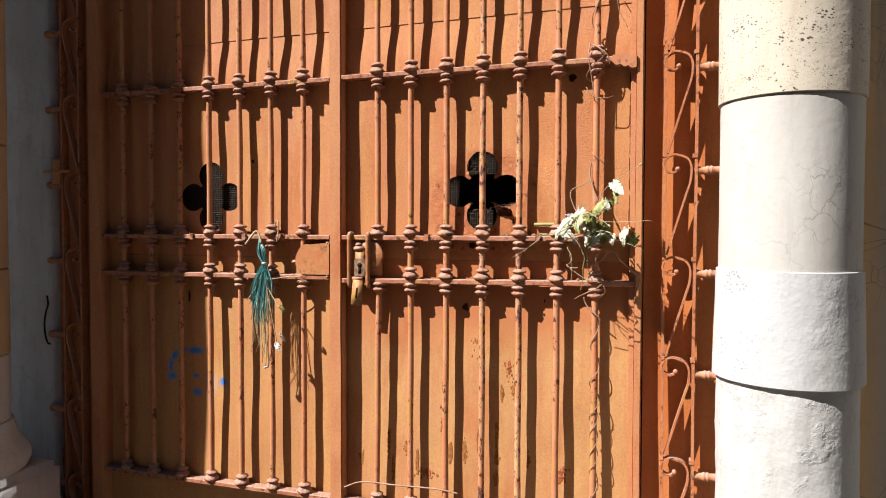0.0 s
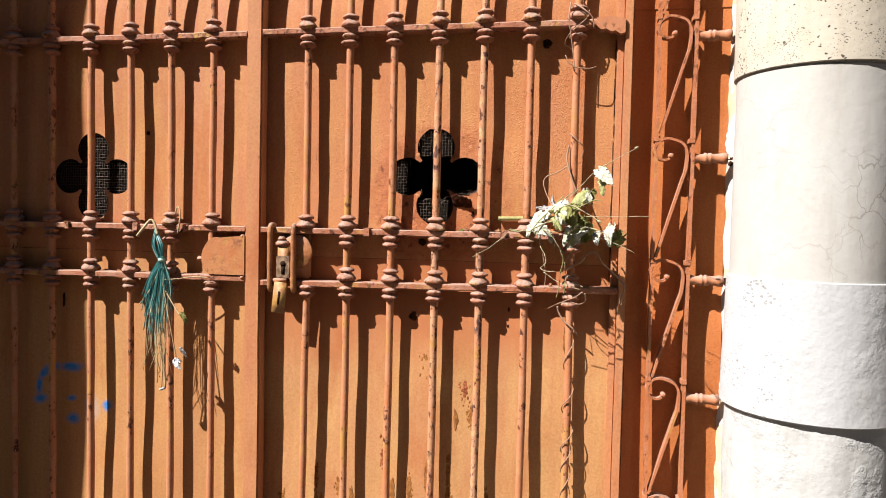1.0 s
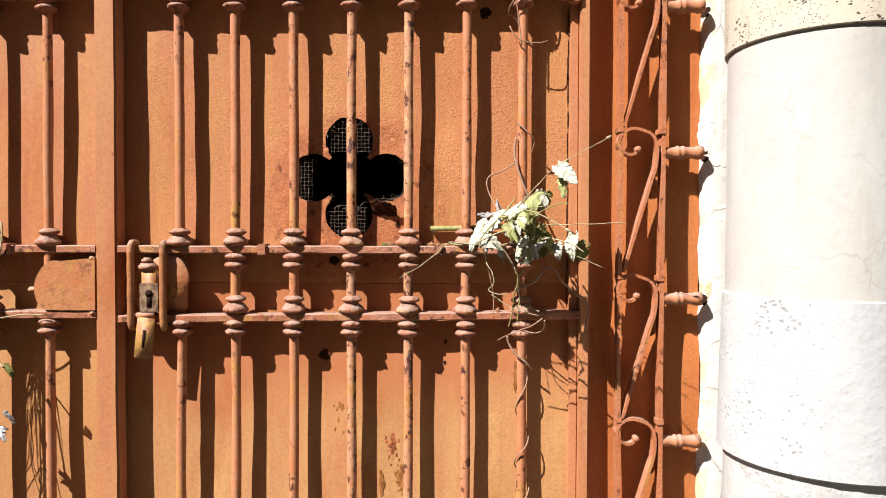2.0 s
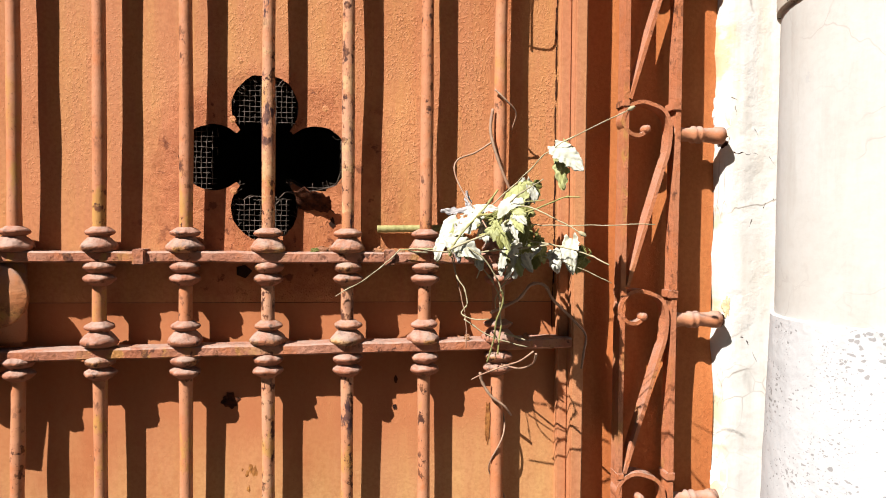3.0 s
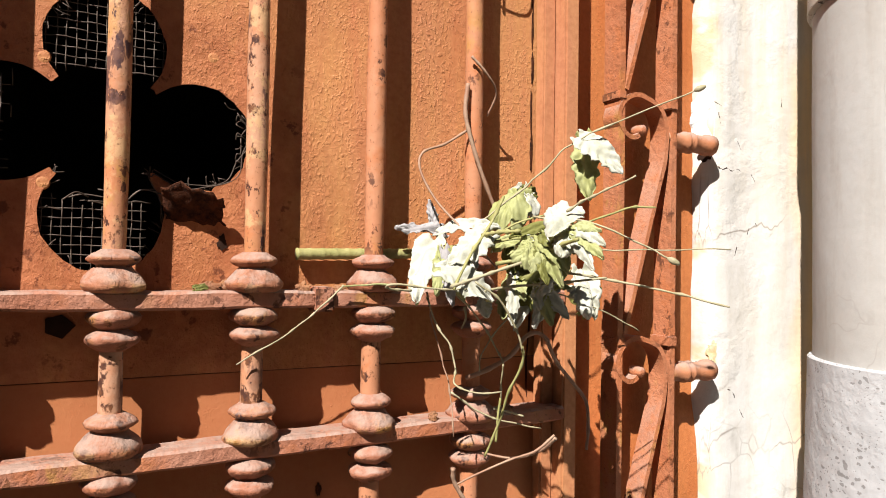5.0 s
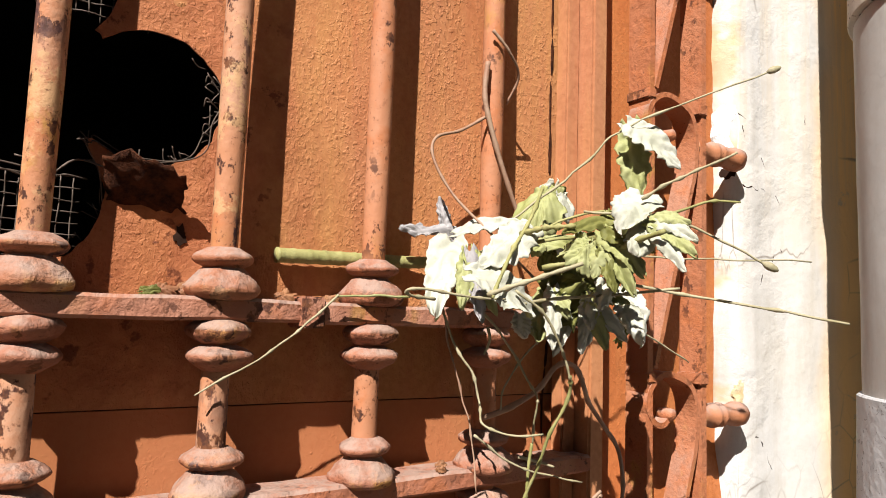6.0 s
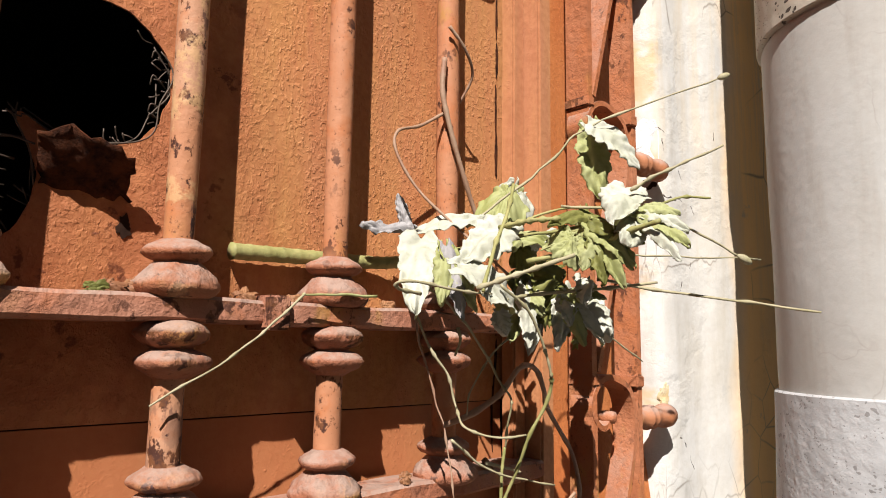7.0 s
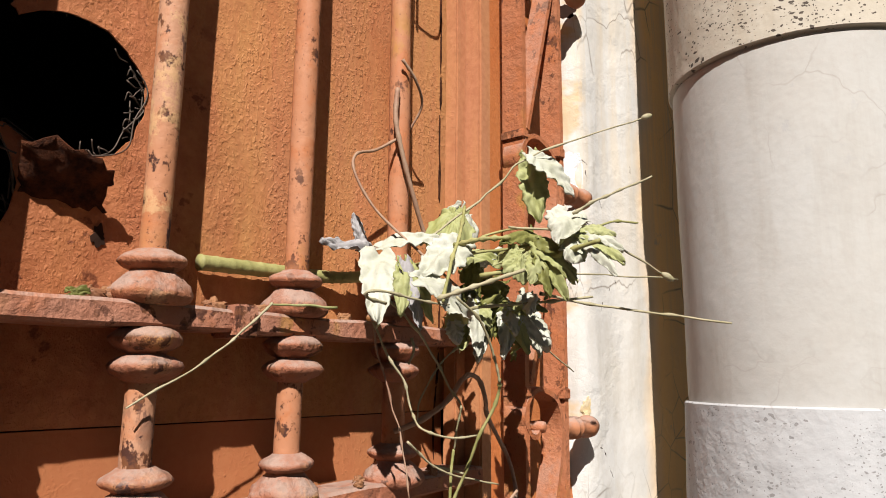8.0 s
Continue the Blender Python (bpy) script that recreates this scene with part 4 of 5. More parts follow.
patch(-0.545, 1.2085, 0.013, 0.012, HOLE, right, 1.3, ragged=0.3, n=5)
patch(-0.565, 1.0, 0.013, 0.012, RUST, right, 2.1)
patch(-0.30, 1.03, 0.003, 0.006, RUST, right, 3.1)
patch(-0.302, 0.985, 0.003, 0.004, RUST, right, 4.1)
patch(-0.215, 1.742, 0.012, 0.012, RUST, right, 7.7)
patch(-0.404, 1.286, 0.005, 0.008, HOLE, right, 8.7)
patch(-0.148, 0.955, 0.004, 0.035, STAINED, right, 5.5)
patch(-0.44, 0.72, 0.006, 0.026, STAINED, right, 6.5)
patch(-0.62, 0.5, 0.008, 0.035, STAINED, right, 9.5)
patch(-0.52, 0.55, 0.007, 0.04, STAINED, right, 10.5)
patch(-0.46, 0.43, 0.008, 0.03, STAINED, right, 11.5)
patch(-0.74, 0.46, 0.006, 0.04, STAINED, right, 12.5)
patch(-0.83, 0.42, 0.006, 0.05, STAINED, right, 13.5)
for k in range(14, 26):
    patch(-0.0362 - 0.0006 * (k % 3), 0.42 + 0.052 * k, 0.0011 + 0.0004 * (k % 2), 0.016 + 0.007 * (k % 3), RUST, right, 20.3 + k, n=18, ragged=0.7)
patch(-1.392, 1.512, 0.006, 0.006, HOLE, left, 14.5, ragged=0.1)
patch(-1.68, 1.0, 0.004, 0.02, HOLE, left, 15.5)
for x, z in ((-0.549, 1.543), (-0.4155, 1.470), (-0.560, 1.336), (-0.562, 1.449), (-0.215, 1.60)):
    bm = lathe([(0.0066, -0.0008), (0.0052, 0.0), (0.003, 0.0003), (0.001, 0.0004)], 16)
    ob = part("rivet", bm, ORANGE, right)
    ob.matrix_basis = pose(x, SHEET_Y + sag(x, z) - 0.0016, z, 90, 0, 0)


def rust_stain(x, z, w, h, count, mat, parent, seed):
    """A spatter of small scabs where rust has come through the paint."""
    rnd = random.Random(seed)
    bm = bmesh.new()
    for k in range(count):
        u = rnd.gauss(0, 0.42)
        px, pz = x + w * u, z + h * rnd.gauss(0, 0.42)
        r = rnd.uniform(0.0016, 0.0042) * (1.6 if abs(u) < 0.2 else 1)
        n = 9
        y = SHEET_Y + sag(px, pz) - 0.0006
        hub = bm.verts.new((px, y - 0.0004, pz))
        ring = []
        for i in range(n):
            a = 2 * math.pi * i / n
            q = r * rnd.uniform(0.6, 1.3)
            ring.append(bm.verts.new((px + q * math.cos(a), y + 0.0005, pz + 1.7 * q * math.sin(a))))
        for i in range(n):
            bm.faces.new((hub, ring[i], ring[(i + 1) % n]))
    return tagged(part("rust_stain", bm, mat, parent, smooth=False), kind="stuff")


for k, (x, z, w, h, count, mat) in enumerate((
    (-0.396, 0.725, 0.011, 0.035, 70, STAINED), (-0.415, 0.80, 0.016, 0.05, 26, RUST_RED), (-0.569, 0.51, 0.009, 0.04, 60, STAINED),
    (-0.458, 0.565, 0.005, 0.05, 40, STAINED), (-0.457, 0.50, 0.009, 0.03, 36, STAINED), (-0.644, 0.60, 0.012, 0.05, 34, RUST_RED),
    (-0.761, 0.545, 0.006, 0.04, 34, STAINED), (-0.778, 0.50, 0.014, 0.03, 36, STAINED), (-0.847, 0.51, 0.006, 0.05, 44, STAINED),
    (-0.35, 0.50, 0.005, 0.03, 28, STAINED), (-0.951, 0.45, 0.01, 0.03, 30, STAINED), (-0.7, 0.42, 0.05, 0.02, 50, RUST_RED),
    (-0.24, 0.46, 0.02, 0.03, 30, RUST_RED), (-0.53, 0.86, 0.03, 0.06, 9, STAINED))):
    rust_stain(x, z, w, h, count, mat, right, 60 + k)
# ---- the lock ----
m_ = Mat("yellow_brass_paint", 0.6, 0.0)
BRASS = m_.done(m_.mix(m_.ramp(m_.noise(45, 6), (0.4, 0.0), (0.62, 1.0)), (0.36, 0.19, 0.045), (0.25, 0.105, 0.04)), (m_.noise(80), 0.4, 0.006))
for x in (-0.972, -0.902):
    pts = [(x, RAIL_Y + 0.006, 1.07), (x, RAIL_Y - 0.016, 1.064), (x, RAIL_Y - 0.023, 1.078), (x, RAIL_Y - 0.024, 1.12), (x, RAIL_Y - 0.024, 1.2), (x, RAIL_Y - 0.023, 1.234), (x, RAIL_Y - 0.016, 1.245), (x, RAIL_Y + 0.006, 1.244)]
    part("lock_strap", tube(spline(pts, 5), lambda s: 0.0072 + 0.0009 * math.sin(s * 31) ** 2, 12), STRAP, right, "rounded iron strap over both rails")
part("lock_case", block(-0.958, -0.865, 2.204, 2.226, 1.095, 1.226, 0.006, 0, 0.001), BAR, right)
disc = lathe([(0.01, 0), (0.046, 0.0), (0.048, 0.002), (0.048, 0.006), (0.046, 0.008), (0.01, 0.009)], 36, 0.03, 2.0)
ob = part("lock_disc", disc, WORN, right, "round orange lock plate")
ob.matrix_basis = pose(-0.899, 2.196, 1.172, 90, 0, 0)
m_ = Mat("scuffed_dark_metal", 0.55, 0.3)
SCUFFED = m_.done(m_.mix(m_.ramp(m_.noise(60, 6, 0.7), (0.4, 0.0), (0.6, 1.0)), (0.10, 0.055, 0.035), (0.30, 0.19, 0.11)), (m_.noise(110, 5), 0.5, 0.004))
plate = part("lock_plate", block(-0.950, -0.915, 2.177, 2.204, 1.098, 1.192, 0.003, 0, 0.0006), BRASS, right, "worn yellow lock plate with keyhole")
part("key_plate", block(-0.953, -0.912, 2.1755, 2.1785, 1.098, 1.160, 0.001, 0, 0.0004), SCUFFED, plate, "scuffed dark metal keyhole plate", smooth=False)
bm = lathe([(0.001, 0), (0.008, 0), (0.008, 0.002), (0.001, 0.002)], 14)
ob = part("keyhole", bm, HOLE, plate)
ob.matrix_basis = pose(-0.932, 2.1758, 1.138, 90, 0, 0)
part("keyhole", block(-0.9375, -0.9265, 2.1738, 2.1758, 1.108, 1.136, 0.001), HOLE, plate)
part("lock_bolt", block(-0.955, -0.918, 2.172, 2.2, 1.186, 1.202, 0.004, 0, 0.001), COLLAR, right)
part("lock_bolt", block(-0.95, -0.93, 2.176, 2.2, 1.2, 1.214, 0.004, 0, 0.001), COLLAR, right)
hasp = part("hasp", block(-0.957, -0.919, 2.172, 2.178, 0.998, 1.086, 0.002, 0, 0.0006), BRASS, right, "hanging yellow hasp plate with a slot")
hasp.matrix_basis = pose(-0.938, 0, 1.086, 0, 5.5, 0) @ pose(0.938, 0, -1.086)
part("slot", block(-0.941, -0.936, 2.1705, 2.1725, 1.022, 1.06, 0.0), HOLE, hasp)
part("lock_knuckle", tube([(-0.96, 2.179, 1.091), (-0.922, 2.179, 1.091)], 0.006, 10), BAR, right)
# the rounded strike plate on the other leaf
bm = bmesh.new()
ring = []
for i in range(30):
    a = radians(90 + 180 * i / 29)
    ring.append((-1.135 + 0.052 * math.cos(a) * 1.0, 1.148 + 0.058 * math.sin(a) * (1 + 0.06 * math.sin(4 * a))))
ring = [(x, max(z, 1.1005)) for x, z in ring] + [(-1.0535, 1.1005), (-1.0535, 1.2135)]
front = [bm.verts.new((x, 2.1822, z)) for x, z in ring]
back = [bm.verts.new((x, 2.1895, z)) for x, z in ring]
bm.faces.new(front[::-1])
bm.faces.new(back)
for i in range(len(ring)):
    j = (i + 1) % len(ring)
    bm.faces.new((front[i], front[j], back[j], back[i]))
bmesh.ops.recalc_face_normals(bm, faces=bm.faces)
part("strike_plate", bm, WORN, left, "rounded orange iron strike plate", smooth=False)
part("strike_lug", block(-1.205, -1.18, 2.186, 2.2, 1.138, 1.15, 0.003), BAR, left)
for z in (1.212, 1.094):
    part("strike_lug", block(-1.066, -1.056, 2.182, 2.2, z - 0.005, z + 0.005, 0.002), BAR, left)

# ---- plaster: chips, stains and cracks on the wall by the gate ----
wall_east = bpy.data.objects["wall_east"]
m_ = Mat("fresh_white_chip", 0.9)
CHIP = m_.done(m_.mix(m_.noise(40), (0.64, 0.64, 0.63), (0.58, 0.58, 0.57)), (m_.noise(70, 5), 0.5, 0.01))
m_ = Mat("ochre_stain", 0.9)
STAIN = m_.done(m_.mix(m_.ramp(m_.noise(40, 6), (0.35, 0.0), (0.65, 1.0)), (0.46, 0.31, 0.12), (0.54, 0.47, 0.33)), (m_.noise(80, 5), 0.4, 0.006))
patch(0.2525, 1.484, 0.0095, 0.034, CHIP, wall_east, 1.1, "plaster_chip", y=wall_y, lift=0.0006)
patch(0.256, 0.86, 0.011, 0.04, CHIP, wall_east, 2.7, "plaster_chip", y=wall_y, lift=0.0006)
patch(0.262, 1.150, 0.0045, 0.016, STAIN, wall_east, 3.9, "plaster_chip", y=wall_y, lift=0.0004, n=40, ragged=0.6)
# flat black patches paint the shade of the hollows at the tie ends
for k, z in enumerate((0.827, 1.13, 1.438, 1.744)):
    patch(0.2540, z - 0.004, 0.0055, 0.011, HOLE, wall_east, 31.7 + 2.3 * k, "tie_hollow_shade", y=wall_y, lift=0.0005, ragged=0.6)
for pts in (((0.266, 1.4125), (0.272, 1.409), (0.281, 1.4115), (0.289, 1.408), (0.299, 1.411), (0.309, 1.408)),
            ((0.284, 1.099), (0.293, 1.097), (0.298, 1.087), (0.305, 1.078), (0.308, 1.066), (0.314, 1.057))):
    bm = tube([(p.x + 0.0016 * noise.noise(p * 210), wall_y(p.x, p.z) + 0.0003, p.z + 0.0016 * noise.noise(p * 190)) for p in spline([(x, 0, z) for x, z in pts], 7)], lambda s: 0.0009 * (1 - 0.75 * s) * (1 + 0.5 * math.sin(s * 23)), 5)
    part("crack", bm, HOLE, wall_east)
for x, z, dx, dz in ((0.335, 1.335, 0.004, -0.012), (0.318, 1.318, 0.006, 0.010), (0.372, 1.505, 0.001, 0.016), (0.302, 1.452, 0.007, -0.014), (0.327, 1.405, 0.012, -0.018), (0.30, 1.30, -0.004, -0.013), (0.262, 1.505, 0.010, -0.006), (0.268, 1.49, 0.003, -0.016)):
    line = [Vector((x + dx * s, 0, z + dz * s)) for s in (0, 0.25, 0.5, 0.75, 1)]
    bm = tube([(p.x + 0.0014 * noise.noise(p * 260), wall_y(p.x, p.z) + 0.0002, p.z) for p in line], lambda s: 0.0006 * (1 - 0.7 * s), 5)
    part("crack", bm, HOLE, wall_east)
wall_west = bpy.data.objects["wall_west"]
bm = tube(spline([(-2.352, 2.193, 0.985), (-2.345, 2.192, 0.95), (-2.356, 2.192, 0.92), (-2.366, 2.192, 0.87), (-2.362, 2.192, 0.82), (-2.35, 2.192, 0.79), (-2.338, 2.194, 0.785)], 5), 0.004, 5)
part("crack", bm, HOLE, wall_west)
bm = block(-0.062, 0.062, -0.006, 0.006, -0.05, 0.05, 0.0)
bmesh.ops.bevel(bm, geom=[e for e in bm.edges if abs(e.verts[0].co.y - e.verts[1].co.y) > 0.005], offset=0.045, segments=8, affect="EDGES")
ob = part("cover_plate", bm, STILE, bpy.data.objects["gate_side_panel.001"], "rounded orange-brown cover plate")
ob.location = (-2.262, 2.165, 1.49)

# ---- dry bouquet stuck between the bars ----


def leaf_paint(name, a, b, vein, thin=0.0):
    m = Mat(name, 0.7)
    c = m.mix(m.ramp(m.noise(35, 5), (0.35, 0.0), (0.65, 1.0)), a, b)
    c = m.mix(m.ramp(m.noise(160, 4), (0.55, 0.0), (0.75, 0.5)), c, vein)
    m.done(c, (m.noise(70, 5, 0.6), 0.15, 0.006), (m.noise(420, 4, 0.6), 0.2, 0.0015))
    if thin:
        # the sun shows through a thin blade
        glow = m.t.nodes.new("ShaderNodeBsdfTranslucent")
        m.link(c, glow.inputs["Color"])
        both = m.t.nodes.new("ShaderNodeMixShader")
        both.inputs[0].default_value = thin
        m.link(m.b.outputs[0], both.inputs[1])
        m.link(glow.outputs[0], both.inputs[2])
        m.link(both.outputs[0], m.t.nodes["Material Output"].inputs["Surface"])
    return m.m


PALE = leaf_paint("bleached_leaf", (0.47, 0.465, 0.40), (0.37, 0.37, 0.285), (0.24, 0.25, 0.13), 0.12)
PALEGREEN = leaf_paint("pale_green_leaf", (0.32, 0.33, 0.11), (0.40, 0.41, 0.20), (0.20, 0.21, 0.055), 0.3)
GREEN = leaf_paint("dull_green_leaf", (0.13, 0.132, 0.024), (0.22, 0.215, 0.055), (0.07, 0.075, 0.018), 0.3)
GREY = leaf_paint("withered_grey_leaf", (0.22, 0.205, 0.205), (0.30, 0.285, 0.28), (0.15, 0.125, 0.12))
STALK = leaf_paint("pale_green_stalk", (0.17, 0.165, 0.045), (0.28, 0.26, 0.10), (0.08, 0.06, 0.025))
DRY = leaf_paint("dry_brown_leaf", (0.17, 0.065, 0.028), (0.25, 0.115, 0.045), (0.10, 0.07, 0.03))
TWIG = leaf_paint("grey_green_twig", (0.21, 0.185, 0.095), (0.34, 0.30, 0.19), (0.12, 0.09, 0.05))
VINE = leaf_paint("brown_vine", (0.22, 0.11, 0.065), (0.29, 0.19, 0.125), (0.15, 0.065, 0.035))
bouquet = empty("dry_bouquet", "withered pale-leaved bouquet wedged between gate bars", "bouquet", at=(0, 0, 0))


def zigzag(a):
    """A folded line between -1 and 1."""
    return 1 - 4 * abs((a / (2 * math.pi)) % 1.0 - 0.5)


def leaf(base, tip, width, mats, seed, face=(-0.5, -0.7, 0.4), fold=0.3, droop=0.15, crumple=1.0, parent=None, name="leaf"):
    """A withered palmate leaf from its stalk's end to its tip: five toothed lobes, folded along the veins, limp and curled."""
    p, q = Vector(base), Vector(tip)
    along = q - p
    size = along.length
    along.normalize()
    out = Vector(face)
    out = (out - along * out.dot(along)).normalized()
    side = along.cross(out).normalized()
    rnd = random.Random(seed * 7 + 3)
    veins = [radians(a + rnd.uniform(-7, 7)) for a in (-118, -58, 0, 58, 118)]
    reach = [k * rnd.uniform(0.8, 1.1) for k in (0.74, 0.92, 1.0, 0.92, 0.74)]
    depth = rnd.uniform(0.16, 0.32)
    na, nr = 100, 14
    bm = bmesh.new()
    hub = bm.verts.new(p + along * 0.3 * size)
    rings = []
    for k in range(1, nr + 1):
        s = k / nr
        ring = []
        for i in range(na + 1):
            a = radians(-168 + 336 * i / na)
            near = min(range(5), key=lambda v: abs(a - veins[v]))
            gap = min(1.0, abs(a - veins[near]) / radians(30))
            rim = reach[near] * (1 - depth * gap ** 1.6) + (0.035 + 0.09 * abs(noise.noise(Vector((a, seed, 7))))) * zigzag(a * 25 + seed) + 0.12 * noise.noise(Vector((a * 2.2, seed, 4)))
            r = s * rim
            x = r * math.cos(a) * size * (0.7 if math.cos(a) > 0 else 0.5)
            w = r * math.sin(a) * width * 0.62
            # ridges between the veins, lobes that droop and curl at their ends
            h = 0.10 * width * s * (gap - 0.45) - 0.035 * width * math.exp(-(gap / 0.16) ** 2) * (1 - 0.6 * s)
            h += 0.028 * width * gap * zigzag((s * 4.5 - gap * 1.2) * 2 * math.pi)
            h -= fold * abs(w) * (0.6 + 0.4 * s) + droop * size * s * s * (0.5 + 0.8 * max(0.0, math.cos(a)))
            h += crumple * width * (0.32 * s * noise.noise(Vector((math.cos(a) * 1.7 * s + seed, math.sin(a) * 1.7 * s, seed * 2.7))) + 0.09 * noise.noise(Vector((math.cos(a) * 3.6 * s + seed, math.sin(a) * 3.6 * s, seed))))
            h += 0.24 * crumple * width * s ** 5 * noise.noise(Vector((a * 2.0, seed, 9)))
            ring.append(bm.verts.new(p + along * (0.3 * size + x) + side * w + out * h))
        rings.append(ring)
    for i in range(na):
        bm.faces.new((hub, rings[0][i + 1], rings[0][i]))
    for a, b in zip(rings, rings[1:]):
        for i in range(na):
            bm.faces.new((a[i], a[i + 1], b[i + 1], b[i]))
    front, under = mats
    ob = part(name, bm, front, parent or bouquet)
    ob.data.materials.append(under)
    mod = ob.modifiers.new("thick", "SOLIDIFY")
    mod.thickness, mod.offset, mod.material_offset = 0.0004, 1, 1
    return ob


def torn_blade(base, tip, width, mats, seed, face=(-0.5, -0.7, 0.4), fold=0.3, droop=0.15, crumple=1.0, parent=None, name="leaf"):
    """One long withered lobe from base to tip: toothed rim, faint pleats along the side veins, folded and limp."""
    p, q = Vector(base), Vector(tip)
    along = q - p
    size = along.length
    along.normalize()
    out = Vector(face)
    out = (out - along * out.dot(along)).normalized()
    side = along.cross(out).normalized()
    nu, nv = 40, 18
    bm = bmesh.new()
    rows = []
    for i in range(nu + 1):
        u = i / nu
        row = []
        for j in range(nv + 1):
            v = 2 * j / nv - 1
            wild = 0.45 + 1.5 * abs(noise.noise(Vector((u * 5, seed, v > 0))))
            tooth = wild * (0.15 * zigzag(u * 2 * math.pi * 6 + 2.5 * v) + 0.08 * zigzag(u * 2 * math.pi * 16 + seed))
            half = 0.5 * width * (math.sin(math.pi * (0.03 + 0.97 * u) ** 0.72)) ** 0.62 * (1 + tooth + 0.22 * noise.noise(Vector((u * 3, seed, v > 0))))
            # the blade runs back beside the stalk, and forward along the veins
            x = size * (u - 0.14 * abs(v) ** 1.5 * (1 - u) + 0.05 * abs(v) * u)
            w = half * v
            a = abs(v)
            h = 0.06 * width * a ** 0.7 * zigzag((u * 5.5 - a * 1.3) * 2 * math.pi + seed) * (0.5 + 0.5 * crumple)
            h += droop * size * 4 * u * (1 - u) - fold * abs(w) * (1 - 0.4 * u)
            n1 = noise.noise(Vector((u * 2.3 + seed * 3.1, v * 1.5, seed)))
            n2 = noise.noise(Vector((u * 6 + seed, v * 4.5, seed * 2.7)))
            h += crumple * width * (0.26 * n1 + 0.035 * n2)
            h += crumple * 0.12 * width * a ** 4 * noise.noise(Vector((u * 7, v * 2, seed + 5)))
            w *= 1 - 0.22 * crumple * abs(noise.noise(Vector((u * 3, seed * 1.3, 1))))
            row.append(bm.verts.new(p + along * x + side * w + out * h))
        rows.append(row)
    for a, b in zip(rows, rows[1:]):
        for j in range(nv):
            bm.faces.new((a[j], a[j + 1], b[j + 1], b[j]))
    front, under = mats
    ob = part(name, bm, front, parent or bouquet)
    ob.data.materials.append(under)
    mod = ob.modifiers.new("thick", "SOLIDIFY")
    mod.thickness, mod.offset, mod.material_offset = 0.0005, 1, 1
    return ob


torn_blade((-0.176, 2.195, 1.305), (-0.229, 2.2, 1.307), 0.02, (GREY, GREY), 0, (-0.5, -0.6, 0.6), 0.5, 0.1, 1.5)
torn_blade((-0.185, 2.195, 1.306), (-0.189, 2.205, 1.339), 0.013, (GREY, GREY), 1, (-0.6, -0.7, 0.1), 0.8, 0.1, 1.5)
torn_blade((-0.211, 2.15, 1.294), (-0.245, 2.115, 1.233), 0.033, (PALE, PALEGREEN), 2, (-0.62, -0.68, 0.35), 0.25, 0.12, 0.7)
torn_blade((-0.197, 2.16, 1.302), (-0.152, 2.12, 1.305), 0.024, (PALE, PALEGREEN), 3, (-0.35, -0.5, 0.8), 0.25, 0.15, 0.9)
leaf((-0.161, 2.165, 1.293), (-0.168, 2.15, 1.255), 0.029, (PALE, PALEGREEN), 6, (-0.2, -0.85, -0.4), 0.4, 0.1, 1.1)
leaf((-0.101, 2.15, 1.36), (-0.153, 2.13, 1.309), 0.038, (PALEGREEN, PALE), 7, (-0.85, -0.5, -0.1), 0.35, 0.12, 0.9)
leaf((-0.104, 2.15, 1.359), (-0.106, 2.125, 1.315), 0.034, (PALE, PALEGREEN), 8, (-0.1, -0.85, 0.35), 0.4, 0.12, 0.9)
leaf((-0.092, 2.158, 1.358), (-0.106, 2.15, 1.316), 0.036, (GREEN, GREEN), 9, (-0.5, -0.8, -0.3), 0.2, 0.05, 0.8)
torn_blade((-0.077, 2.085, 1.4), (-0.044, 2.06, 1.364), 0.033, (PALE, PALEGREEN), 10, (-0.45, -0.6, 0.65), 0.1, 0.1, 0.6)
torn_blade((-0.067, 2.092, 1.403), (-0.064, 2.085, 1.339), 0.03, (PALEGREEN, PALE), 11, (-0.8, -0.6, 0.0), 0.5, 0.05, 0.9)
leaf((-0.127, 2.05, 1.318), (-0.13, 2.02, 1.255), 0.037, (GREEN, PALEGREEN), 15, (0.2, -0.85, -0.45), 0.3, 0.15, 1.1)
leaf((-0.18, 2.1, 1.29), (-0.125, 2.07, 1.304), 0.023, (PALEGREEN, PALE), 18, (-0.35, -0.5, 0.75), 0.3, 0.15, 1.2)
leaf((-0.104, 2.1, 1.284), (-0.105, 2.085, 1.212), 0.066, (GREEN, GREEN), 19, (0.2, -0.85, -0.45), 0.3, 0.1, 1.0)
leaf((-0.108, 2.13, 1.294), (-0.114, 2.11, 1.235), 0.044, (GREEN, GREEN), 20, (0.2, -0.85, -0.45), 0.3, 0.1, 1.1)
torn_blade((-0.038, 2.13, 1.266), (-0.044, 2.1, 1.214), 0.03, (PALE, PALEGREEN), 21, (-0.5, -0.7, 0.5), 0.4, 0.2, 1.2)
torn_blade((-0.105, 2.12, 1.254), (-0.147, 2.095, 1.207), 0.02, (PALE, PALEGREEN), 22, (-0.6, -0.7, 0.3), 0.4, 0.1, 1.2)
torn_blade((-0.126, 2.13, 1.254), (-0.151, 2.11, 1.215), 0.028, (PALEGREEN, PALE), 23, (-0.6, -0.7, 0.2), 0.3, 0.1, 1.0)
leaf((-0.005, 2.14, 1.251), (-0.036, 2.125, 1.209), 0.039, (GREEN, GREEN), 24, (0.2, -0.85, -0.45), 0.3, 0.1, 1.0)
